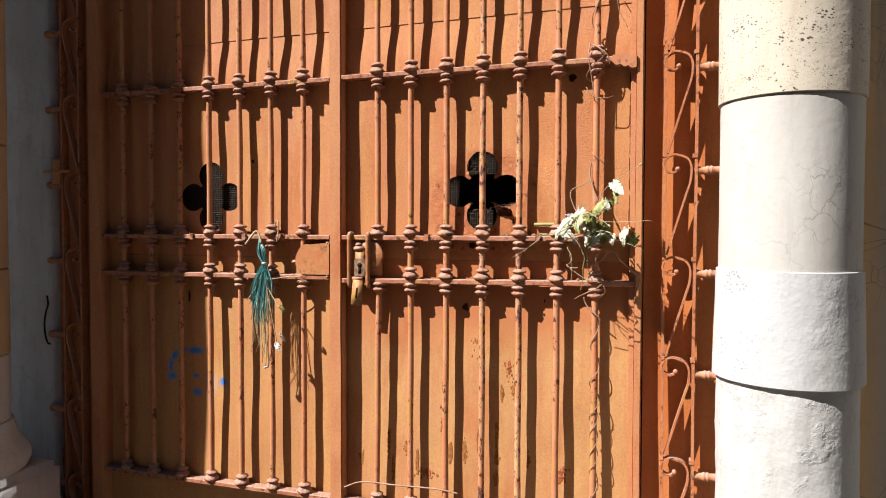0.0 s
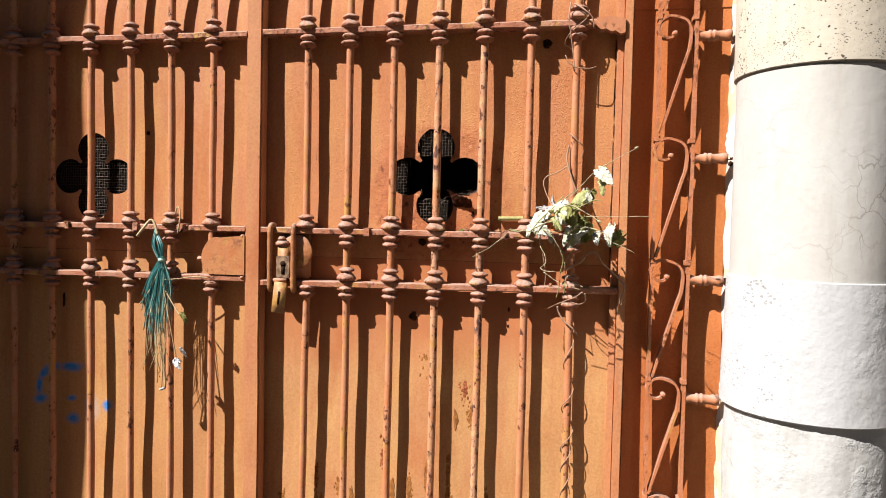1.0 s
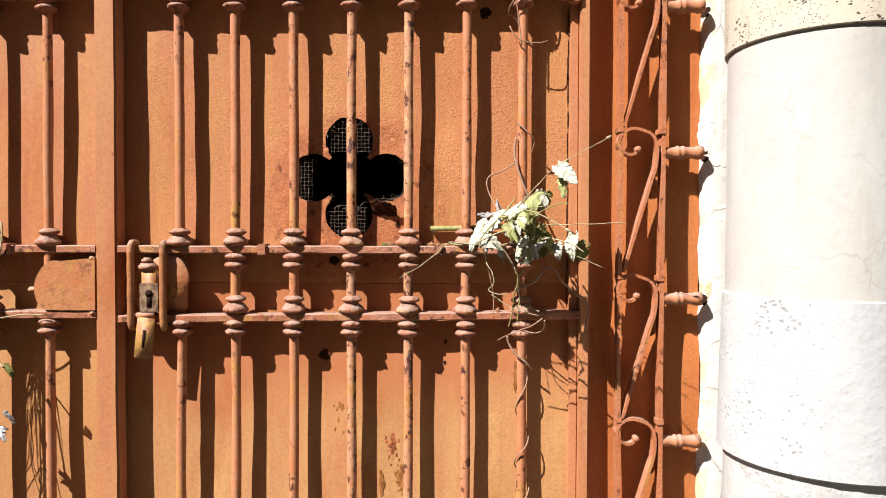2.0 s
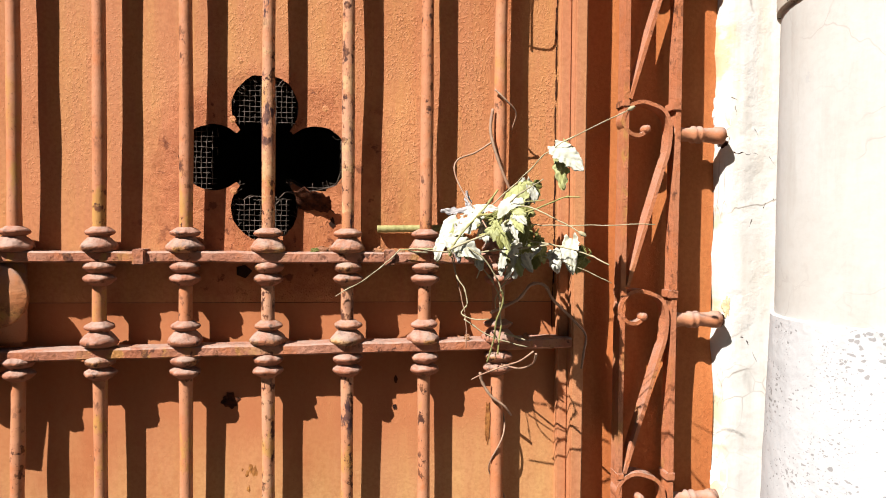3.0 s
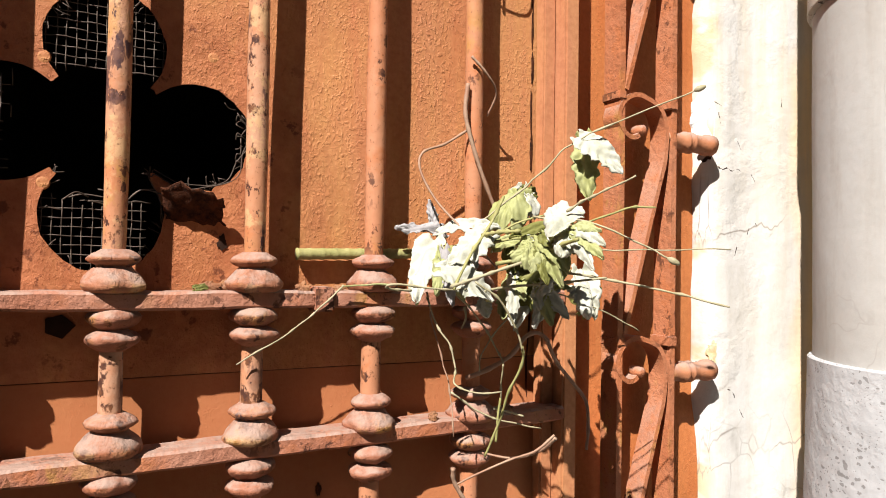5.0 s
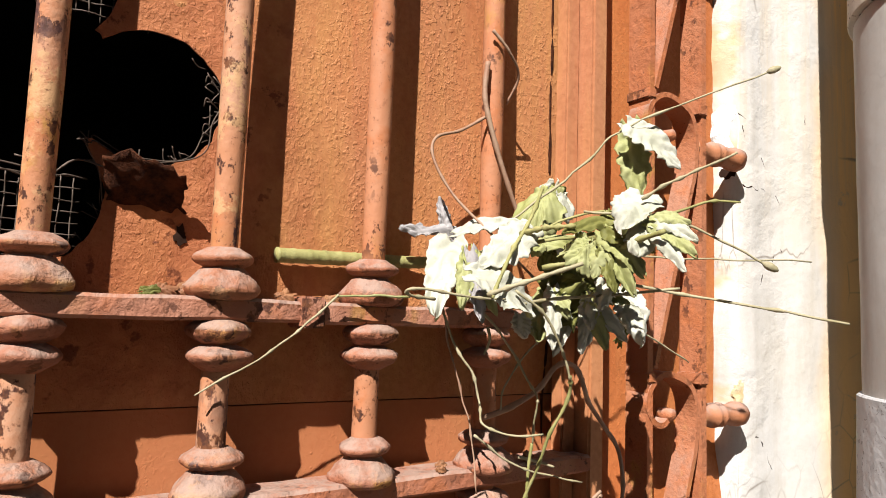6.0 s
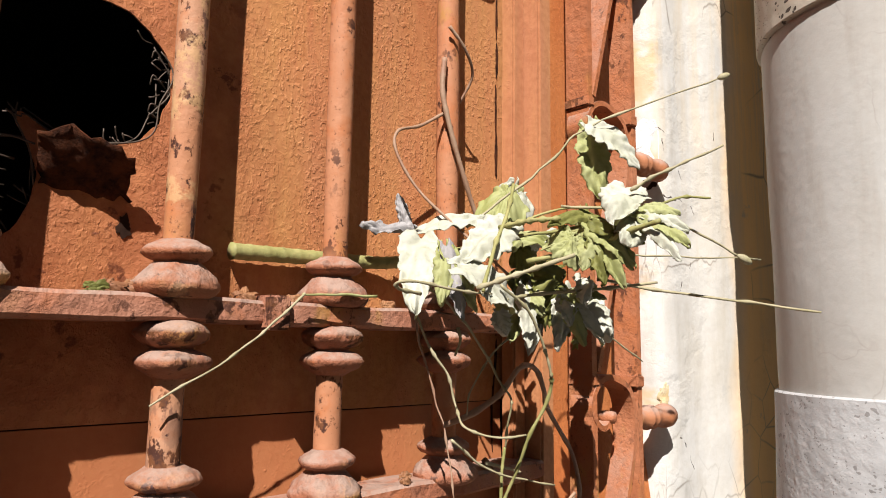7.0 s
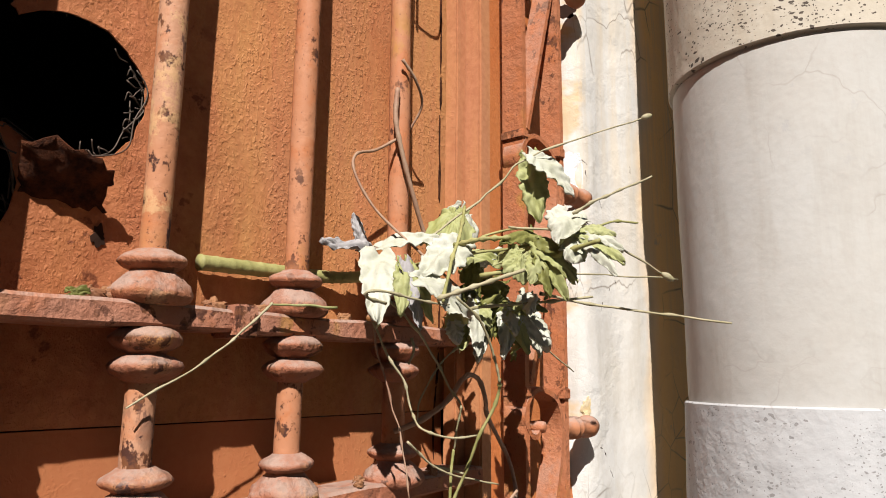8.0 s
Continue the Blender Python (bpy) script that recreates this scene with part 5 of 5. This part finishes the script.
torn_blade((-0.1, 2.095, 1.254), (-0.138, 2.075, 1.211), 0.022, (PALE, PALEGREEN), 26, (-0.55, -0.75, 0.3), 0.4, 0.1, 1.2)
torn_blade((-0.076, 2.09, 1.248), (-0.075, 2.07, 1.218), 0.022, (PALE, PALEGREEN), 27, (-0.5, -0.7, 0.45), 0.35, 0.15, 1.2)
leaf((-0.152, 2.11, 1.296), (-0.139, 2.09, 1.274), 0.027, (GREEN, PALEGREEN), 31, (-0.5, -0.6, 0.5), 0.4, 0.1, 1.3)
leaf((-0.155, 2.09, 1.289), (-0.13, 2.08, 1.302), 0.016, (PALE, PALEGREEN), 32, (-0.5, -0.6, 0.6), 0.4, 0.1, 1.4)
SUNNY = (-0.52, -0.5, 0.7)
# the large torn bleached leaf, in three rags
torn_blade((-0.182, 2.085, 1.300), (-0.222, 2.09, 1.268), 0.036, (PALE, PALEGREEN), 61, SUNNY, 0.15, 0.1, 0.8)
torn_blade((-0.236, 2.083, 1.262), (-0.186, 2.075, 1.236), 0.032, (PALE, PALEGREEN), 63, SUNNY, 0.15, 0.12, 0.8)
# pale hanging lobes; grey and green colours stand in for the shade on them
for k, (x, y, z) in enumerate(((-0.227, 2.108, 1.24), (-0.214, 2.1, 1.230), (-0.204, 2.096, 1.236))):
    torn_blade((-0.216, 2.115, 1.282), (x, y, z), 0.017, (GREY if k == 1 else PALEGREEN, GREEN), 64 + k, (-0.5, -0.8, 0.15), 0.45, 0.1, 1.0)
# two bleached leaves and a bunch of limp lobes at the outer end
torn_blade((-0.150, 2.004, 1.320), (-0.176, 1.998, 1.291), 0.031, (PALE, PALEGREEN), 71, SUNNY, 0.1, 0.12, 0.7)
torn_blade((-0.152, 2.0, 1.302), (-0.170, 1.99, 1.277), 0.026, (PALE, PALEGREEN), 72, SUNNY, 0.15, 0.1, 0.9)
for k, (x, y, z, w) in enumerate(((-0.146, 1.969, 1.297, 0.012), (-0.147, 1.963, 1.286, 0.014), (-0.151, 1.961, 1.275, 0.015), (-0.159, 1.963, 1.266, 0.014))):
    torn_blade((-0.158, 1.990, 1.303 - 0.003 * k), (x, y, z), w, (PALE if k % 2 else PALEGREEN, PALEGREEN), 73 + k, (-0.52, -0.6, 0.6), 0.5, 0.14, 0.9)
# green lobes that fan out under them
for k, (x, y, z, w) in enumerate(((-0.157, 1.990, 1.279, 0.018), (-0.158, 1.996, 1.264, 0.019), (-0.160, 2.003, 1.251, 0.018), (-0.169, 2.012, 1.253, 0.017), (-0.178, 2.022, 1.262, 0.016))):
    torn_blade((-0.169, 2.020, 1.296 - 0.002 * k), (x, y, z), w, (PALEGREEN if k % 3 else GREEN, GREEN), 81 + k, (-0.52, -0.55, 0.62), 0.55, 0.12, 0.8)
leaf((-0.165, 2.032, 1.292), (-0.190, 2.040, 1.270), 0.030, (PALEGREEN, GREEN), 90, (-0.5, -0.6, 0.6), 0.3, 0.12, 0.9)
torn_blade((-0.125, 2.05, 1.309), (-0.185, 2.045, 1.292), 0.016, (GREEN, PALEGREEN), 91, (-0.4, -0.6, 0.7), 0.4, 0.1, 1.0)
# pale lobes that hang lowest
torn_blade((-0.135, 2.070, 1.250), (-0.142, 2.060, 1.227), 0.017, (PALE, PALEGREEN), 95, (-0.52, -0.62, 0.55), 0.35, 0.12, 0.9)
torn_blade((-0.135, 2.070, 1.250), (-0.132, 2.055, 1.213), 0.017, (PALEGREEN, GREEN), 96, (-0.52, -0.62, 0.55), 0.35, 0.12, 0.9)
torn_blade((-0.135, 2.070, 1.250), (-0.117, 2.050, 1.219), 0.017, (PALE, PALEGREEN), 97, (-0.52, -0.62, 0.55), 0.35, 0.12, 0.9)
torn_blade((-0.135, 2.070, 1.250), (-0.119, 2.045, 1.247), 0.017, (PALEGREEN, GREEN), 98, (-0.52, -0.62, 0.55), 0.35, 0.12, 0.9)
torn_blade((-0.145, 2.100, 1.257), (-0.153, 2.090, 1.211), 0.016, (PALE, PALEGREEN), 99, (-0.52, -0.62, 0.55), 0.35, 0.12, 0.9)
torn_blade((-0.145, 2.100, 1.257), (-0.142, 2.085, 1.235), 0.016, (PALEGREEN, GREEN), 100, (-0.52, -0.62, 0.55), 0.35, 0.12, 0.9)
torn_blade((-0.186, 2.090, 1.236), (-0.185, 2.085, 1.219), 0.016, (PALE, PALEGREEN), 101, (-0.52, -0.62, 0.55), 0.35, 0.12, 0.9)
torn_blade((-0.13, 2.055, 1.263), (-0.153, 2.04, 1.243), 0.018, (PALE, PALEGREEN), 37, (-0.2, -0.6, 0.5), 0.5, 0.1, 1.4)


def stem(points, r, mat=None, name="stem", bud=False, parent=None, taper=0.35, n=7, steps=8, wob=0.0016):
    pts = spline(points, steps)
    pts = [p + wob * noise.noise_vector(p * 50) for p in pts]
    ob = part(name, tube(pts, lambda s: (0.3 * r + 0.0005) * (1 - taper * s) * (1 + 0.8 * math.sin(s * 17 + r * 9000) ** 40 + 0.12 * math.sin(s * 61)), n), mat or TWIG, parent or bouquet)
    if bud:
        bm = lathe([(0.0008, -0.006), (0.0026, -0.003), (0.003, 0.0), (0.0022, 0.004), (0.0006, 0.006)], 10)
        b = part("bud", bm, TWIG, ob)
        b.matrix_basis = Matrix.Translation(pts[-1]) @ (pts[-1] - pts[-4]).to_track_quat("Z", "Y").to_matrix().to_4x4()
    return ob


# the thick pale stalk, knotted like cane
pts = spline([(-0.332, 2.219, 1.277), (-0.25, 2.2195, 1.279), (-0.19, 2.2145, 1.281), (-0.16, 2.17, 1.287), (-0.135, 2.10, 1.296), (-0.12, 2.04, 1.30)], 40)
part("stalk", tube(pts, lambda s: (0.0064 - 0.002 * s) * (0.95 + 0.09 * math.cos(s * 96) ** 14), 12), STALK, bouquet, "thick pale green jointed stalk")
stem([(-0.17, 2.14, 1.305), (-0.115, 2.10, 1.362), (-0.079, 2.082, 1.398), (0.006, 2.004, 1.444)], 0.0019, TWIG, bud=True)
stem([(-0.15, 2.06, 1.315), (-0.125, 2.0, 1.305), (-0.074, 1.959, 1.274)], 0.0021, bud=True)
stem([(-0.15, 2.09, 1.288), (-0.08, 2.05, 1.285), (0.037, 1.993, 1.287)], 0.0014)
stem([(-0.162, 1.995, 1.315), (-0.148, 1.97, 1.328), (-0.130, 1.945, 1.342)], 0.0018)
stem([(-0.09, 2.1, 1.24), (-0.03, 2.1, 1.22), (0.016, 2.096, 1.198)], 0.0013)
stem([(-0.18, 2.08, 1.29), (-0.13, 2.04, 1.302), (-0.09, 2.0, 1.32), (-0.07, 1.985, 1.322)], 0.0026, STALK)
stem([(-0.19, 2.1, 1.29), (-0.14, 2.07, 1.315), (-0.10, 2.05, 1.32)], 0.0022, STALK)
stem([(-0.235, 2.172, 1.2475), (-0.27, 2.173, 1.247), (-0.298, 2.175, 1.2455)], 0.0021, PALEGREEN)
stem([(-0.296, 2.175, 1.2465), (-0.304, 2.175, 1.238), (-0.323, 2.177, 1.221), (-0.35, 2.18, 1.2), (-0.397, 2.183, 1.173)], 0.0016, TWIG)
# stalks among the leaves
stem([(-0.158, 2.1, 1.336), (-0.185, 2.085, 1.303), (-0.215, 2.07, 1.273), (-0.234, 2.06, 1.246)], 0.0030, STALK, wob=0.001, taper=0.1)
stem([(-0.191, 2.06, 1.269), (-0.165, 2.03, 1.278), (-0.168, 2.0, 1.284), (-0.169, 1.97, 1.29)], 0.0046, STALK, wob=0.0008, taper=0.15)
stem([(-0.19, 2.085, 1.296), (-0.191, 2.06, 1.298), (-0.178, 2.04, 1.299)], 0.0040, STALK, wob=0.0006, taper=0.1)
stem([(-0.235, 2.065, 1.248), (-0.218, 2.04, 1.258), (-0.19, 2.02, 1.271)], 0.0032, TWIG, wob=0.0008, taper=0.1)
stem([(-0.193, 2.08, 1.243), (-0.17, 2.07, 1.248), (-0.139, 2.04, 1.252), (-0.104, 2.01, 1.258)], 0.0026, TWIG, wob=0.0008, taper=0.2)
stem([(-0.12, 2.05, 1.262), (-0.085, 2.03, 1.256), (-0.062, 1.98, 1.247), (-0.053, 1.918, 1.236)], 0.0026, TWIG, wob=0.0008)
# thin jointed stalks that trail below the leaves
stem([(-0.217, 2.15, 1.24), (-0.212, 2.145, 1.21), (-0.208, 2.14, 1.188), (-0.2, 2.13, 1.143), (-0.2, 2.12, 1.10)], 0.0012, VINE, wob=0.002)
stem([(-0.22, 2.145, 1.235), (-0.213, 2.13, 1.205), (-0.202, 2.125, 1.188), (-0.199, 2.12, 1.166), (-0.21, 2.1, 1.155), (-0.196, 2.085, 1.148), (-0.174, 2.075, 1.149)], 0.0016, TWIG, wob=0.0012, taper=0.2)
stem([(-0.219, 2.13, 1.253), (-0.194, 2.13, 1.239), (-0.165, 2.125, 1.207), (-0.152, 2.12, 1.184), (-0.151, 2.11, 1.173), (-0.151, 2.11, 1.162), (-0.147, 2.12, 1.132)], 0.0019, TWIG, wob=0.0012, taper=0.25)
stem([(-0.147, 2.12, 1.134), (-0.149, 2.12, 1.117), (-0.152, 2.12, 1.09)], 0.0028, STALK, wob=0.0008, taper=0.1)
stem([(-0.093, 2.14, 1.262), (-0.081, 2.145, 1.237), (-0.121, 2.15, 1.211), (-0.147, 2.155, 1.177), (-0.149, 2.16, 1.155)], 0.0018, TWIG, wob=0.0012)
stem([(-0.206, 2.07, 1.253), (-0.181, 2.065, 1.233), (-0.163, 2.065, 1.205), (-0.158, 2.065, 1.189)], 0.0018, TWIG, wob=0.001, taper=0.1)
stem([(-0.158, 2.065, 1.192), (-0.154, 2.07, 1.177), (-0.161, 2.085, 1.143), (-0.163, 2.1, 1.109), (-0.17, 2.112, 1.08)], 0.0028, STALK, wob=0.0008, taper=0.15)
stem([(-0.179, 2.14, 1.225), (-0.178, 2.138, 1.215), (-0.182, 2.14, 1.203)], 0.003, TWIG, wob=0.0005)
stem([(-0.203, 2.12, 1.144), (-0.173, 2.12, 1.123), (-0.148, 2.11, 1.113), (-0.111, 2.1, 1.104)], 0.0016, TWIG, wob=0.0015)
stem([(-0.136, 2.15, 1.117), (-0.12, 2.146, 1.113), (-0.105, 2.14, 1.108)], 0.0036, TWIG, wob=0.0006)
stem([(-0.262, 2.09, 1.244), (-0.284, 2.085, 1.2455), (-0.289, 2.08, 1.249), (-0.277, 2.075, 1.25), (-0.246, 2.07, 1.246), (-0.215, 2.07, 1.246)], 0.0024, TWIG, wob=0.0006)

# ---- the dead vine that winds up the last bar ----
vine = empty("dead_vine", "thin dry brown vine winding round a gate bar", "vine", at=(0, 0, 0))
B7 = -0.136


def wind(z0, z1, turns, r, phase, rad):
    pts = []
    n = int(turns * 14)
    for k in range(n + 1):
        s = k / n
        a = phase + 2 * math.pi * turns * s + 0.8 * math.sin(s * 9 + phase)
        z = z0 + (z1 - z0) * s
        swell = rad + 0.006 * max(0, noise.noise(Vector((s * 9, phase, 0)))) + (0.016 if any(abs(z - q) < 0.055 for q in (TOP_Z, MID_Z, LOW_Z)) else 0)
        pts.append((B7 + swell * math.cos(a), min(RAIL_Y + swell * math.sin(a), SHEET_Y - 0.005), z))
    part("vine_strand", tube(pts, r, 6), VINE, vine)


wind(0.22, 1.02, 6.3, 0.0015, 0.4, 0.0122)
wind(0.20, 0.72, 5.2, 0.0012, 2.6, 0.0125)
wind(1.70, 2.45, 5.0, 0.0015, 1.0, 0.0128)
for pts, r in (
    ([(-0.148, 2.186, 1.50), (-0.13, 2.184, 1.483), (-0.112, 2.192, 1.465), (-0.116, 2.205, 1.44)], 0.0022),
    ([(-0.150, 2.19, 1.47), (-0.154, 2.188, 1.44), (-0.150, 2.186, 1.415), (-0.135, 2.183, 1.37), (-0.112, 2.18, 1.32), (-0.10, 2.16, 1.30)], 0.0036),
    ([(-0.150, 2.19, 1.418), (-0.178, 2.19, 1.40), (-0.206, 2.186, 1.388), (-0.212, 2.18, 1.368), (-0.20, 2.165, 1.335), (-0.18, 2.135, 1.30), (-0.165, 2.10, 1.265)], 0.002),
    ([(-0.15, 2.185, 1.145), (-0.141, 2.165, 1.154), (-0.117, 2.16, 1.166), (-0.107, 2.155, 1.176), (-0.097, 2.15, 1.191), (-0.083, 2.15, 1.195), (-0.07, 2.15, 1.189), (-0.061, 2.15, 1.172), (-0.045, 2.16, 1.157), (-0.02, 2.165, 1.134), (-0.001, 2.165, 1.111), (-0.008, 2.152, 1.085), (-0.012, 2.15, 1.06)], 0.0036),
    ([(-0.105, 2.085, 1.10), (-0.125, 2.09, 1.085), (-0.145, 2.105, 1.075), (-0.175, 2.12, 1.06), (-0.19, 2.13, 1.05)], 0.0018),
    ([(-0.10, 2.09, 1.095), (-0.098, 2.12, 1.075), (-0.112, 2.15, 1.062), (-0.135, 2.175, 1.064)], 0.0022),
    ([(-0.168, 2.18, 1.05), (-0.164, 2.184, 1.034), (-0.150, 2.183, 1.012), (-0.128, 2.182, 0.995), (-0.115, 2.19, 0.978)], 0.0034),
    ([(-0.165, 2.18, 1.70), (-0.155, 2.176, 1.68), (-0.135, 2.178, 1.668), (-0.105, 2.18, 1.665), (-0.085, 2.19, 1.672)], 0.0019),
    ([(-0.155, 2.18, 1.835), (-0.158, 2.165, 1.79), (-0.15, 2.172, 1.735), (-0.14, 2.18, 1.66)], 0.0026),
    ([(-0.145, 2.178, 1.83), (-0.12, 2.165, 1.81), (-0.10, 2.165, 1.79), (-0.095, 2.175, 1.765)], 0.0028),
    ([(-0.115, 2.19, 2.05), (-0.08, 2.19, 1.985), (-0.07, 2.2, 1.93), (-0.045, 2.2, 1.88)], 0.002),
):
    part("vine_strand", tube(spline(pts, 7), lambda s, r=r: 0.74 * r * (1 - 0.3 * s) * (1 + 0.25 * math.sin(s * 23 + r * 5000) ** 16), 7), VINE, vine)

# ---- blue-green raffia bunch hanging on the left leaf ----
m_ = Mat("teal_raffia", 0.45)
ge = m_.node("ShaderNodeNewGeometry")
TEAL = m_.done(m_.ramp(ge.outputs["Random Per Island"], (0.0, (0.012, 0.07, 0.075)), (0.5, (0.03, 0.16, 0.16)), (0.8, (0.07, 0.26, 0.25)), (1.0, (0.32, 0.44, 0.36))))
STRAW = leaf_paint("dry_straw", (0.29, 0.21, 0.10), (0.38, 0.29, 0.165), (0.2, 0.13, 0.055))
bunch = empty("raffia_bunch", "faded blue-green raffia tassel hung over a gate rail", "dried bunch", at=(0, 0, 0))
rnd = random.Random(21)
bm = bmesh.new()
knot = Vector((-1.297, 2.158, 1.138))
for k in range(70):
    a = rnd.uniform(-1, 1)
    end = Vector((-1.308 + 0.045 * a + rnd.uniform(-0.006, 0.006), 2.158 + rnd.uniform(-0.03, 0.018), rnd.uniform(0.905, 1.02) + 0.03 * abs(a)))
    start = knot + Vector((rnd.uniform(-0.008, 0.008), rnd.uniform(-0.008, 0.008), 0.01))
    midp = knot.lerp(end, 0.45) + Vector((0.012 * a, rnd.uniform(-0.006, 0.006), 0.0))
    tube(spline([start, midp, end], 5), lambda s: 0.0018 * (1 - 0.45 * s), 4, bm, 0.45)
for k in range(26):
    top = Vector((-1.318 + rnd.uniform(-0.008, 0.006), 2.162, 1.222 + rnd.uniform(-0.012, 0.012)))
    sw = rnd.uniform(-0.017, 0.017)
    tube(spline([top, Vector((-1.308 + sw, 2.157 + rnd.uniform(-0.008, 0.006), 1.178)), knot + Vector((rnd.uniform(-0.006, 0.006), rnd.uniform(-0.006, 0.006), -0.006))], 5), 0.0017, 4, bm, 0.5)
part("tassel", bm, TEAL, bunch, "blue-green raffia strands", smooth=False)
bm = lathe([(0.006, -0.006), (0.0105, -0.004), (0.011, 0.0), (0.0105, 0.004), (0.006, 0.006)], 14, 0.15, 3)
ob = part("binding", bm, TEAL, bunch)
ob.location = knot
for pts, r in (
    ([(-1.372, 2.150, 1.205), (-1.352, 2.155, 1.232), (-1.338, 2.163, 1.252), (-1.326, 2.165, 1.244), (-1.312, 2.16, 1.21)], 0.0038),
    ([(-1.258, 2.175, 1.215), (-1.25, 2.172, 1.25), (-1.252, 2.175, 1.285), (-1.262, 2.178, 1.29), (-1.27, 2.18, 1.27)], 0.0022),
    ([(-1.298, 2.155, 1.12), (-1.33, 2.15, 1.05), (-1.365, 2.15, 1.005)], 0.0016),
    ([(-1.30, 2.155, 1.08), (-1.25, 2.16, 1.085), (-1.20, 2.17, 1.092), (-1.16, 2.175, 1.09)], 0.0016),
    ([(-1.29, 2.15, 1.08), (-1.27, 2.15, 0.98), (-1.255, 2.152, 0.90), (-1.248, 2.155, 0.86)], 0.0017),
    ([(-1.29, 2.16, 1.1), (-1.285, 2.16, 0.95), (-1.287, 2.16, 0.84), (-1.285, 2.16, 0.768)], 0.0022),
    ([(-1.295, 2.155, 1.08), (-1.295, 2.155, 0.93), (-1.292, 2.155, 0.83), (-1.296, 2.158, 0.765)], 0.0018),
    ([(-1.30, 2.155, 1.08), (-1.308, 2.15, 0.95), (-1.306, 2.15, 0.85), (-1.308, 2.155, 0.78)], 0.0014),
    ([(-1.28, 2.15, 1.05), (-1.24, 2.14, 1.0), (-1.225, 2.135, 0.985)], 0.0018),
):
    part("straw", tube(spline(pts, 6), r, 6), STRAW, bunch)
for k in range(16):
    x = -1.30 + rnd.uniform(-0.03, 0.03)
    part("straw", tube(spline([(x, 2.156, 1.0), (x + rnd.uniform(-0.012, 0.012), 2.15, 0.9), (x + rnd.uniform(-0.035, 0.03), 2.155, rnd.uniform(0.78, 0.88))], 4), 0.0008, 4), STRAW, bunch)
m_ = Mat("crumpled_white", 0.5)
WHITE = m_.done(m_.mix(m_.noise(60), (0.56, 0.56, 0.58), (0.42, 0.43, 0.46)), (m_.noise(90), 0.5, 0.006))
for k in range(3):
    ob = leaf((-1.258 + 0.004 * k, 2.153, 0.853 - 0.003 * k), (-1.232 + 0.002 * k, 2.146 - 0.004 * k, 0.846 - 0.005 * k), 0.022 - 0.004 * k, (WHITE, WHITE), 80 + k, (-0.3 + 0.2 * k, -0.6, 0.7), 0.3, 0.2, 1.6, bunch, "petal")
    ob["label"] = "crumpled white dried petal"
for b, t, w, mt, sd in (((-1.225, 2.137, 0.995), (-1.205, 2.13, 0.955), 0.016, GREEN, 31), ((-1.235, 2.145, 0.89), (-1.215, 2.15, 0.86), 0.012, GREY, 33)):
    leaf(b, t, w, (mt, mt), sd, parent=bunch)
for x0, z0 in ((-1.29, 0.765), (-1.297, 0.762)):
    ob = part("dried_flower_head", lathe([(0.001, -0.004), (0.006, -0.002), (0.0075, 0.001), (0.002, 0.004)], 12, 0.3, x0), GREY, bunch)
    ob.location = (x0, 2.158, z0)

# ---- crumbs and litter ----
for k, (x, y, z, n_, mt) in enumerate(((-0.333, 2.196, 1.2415, 0.016, DRY), (-0.422, 2.199, 1.2415, 0.021, DRY), (-0.408, 2.203, 1.2425, 0.018, DRY), (-0.432, 2.192, 1.2415, 0.012, GREEN), (-0.205, 2.199, 1.2415, 0.012, DRY), (-0.298, 2.192, 1.2415, 0.011, DRY), (-0.19, 2.19, 1.105, 0.010, DRY), (-0.095, 2.19, 1.105, 0.012, DRY))):
    lf = leaf((x - 0.4 * n_, y, z), (x + 0.6 * n_, y - 0.005, z + 0.45 * n_), 1.1 * n_, (mt, mt), 40 + k, (-0.3, -0.75, 0.6), 0.35, 0.2, 1.0)
    lf.parent = None
    lf.name = "dry_leaf_scrap"
    tagged(lf, "curled brown dry leaf scrap lying on a gate rail" if mt is DRY else "small green leaf scrap lying on a gate rail", "dry leaf", "dry leaf scraps")
tagged(part("dry_twig", tube(spline([(-1.0, 2.19, 0.35), (-0.93, 2.192, 0.376), (-0.8, 2.19, 0.38), (-0.66, 2.188, 0.385), (-0.58, 2.19, 0.378)], 8), 0.0028, 6), VINE), "thin dry twig caught across the lower gate bars", "twig")
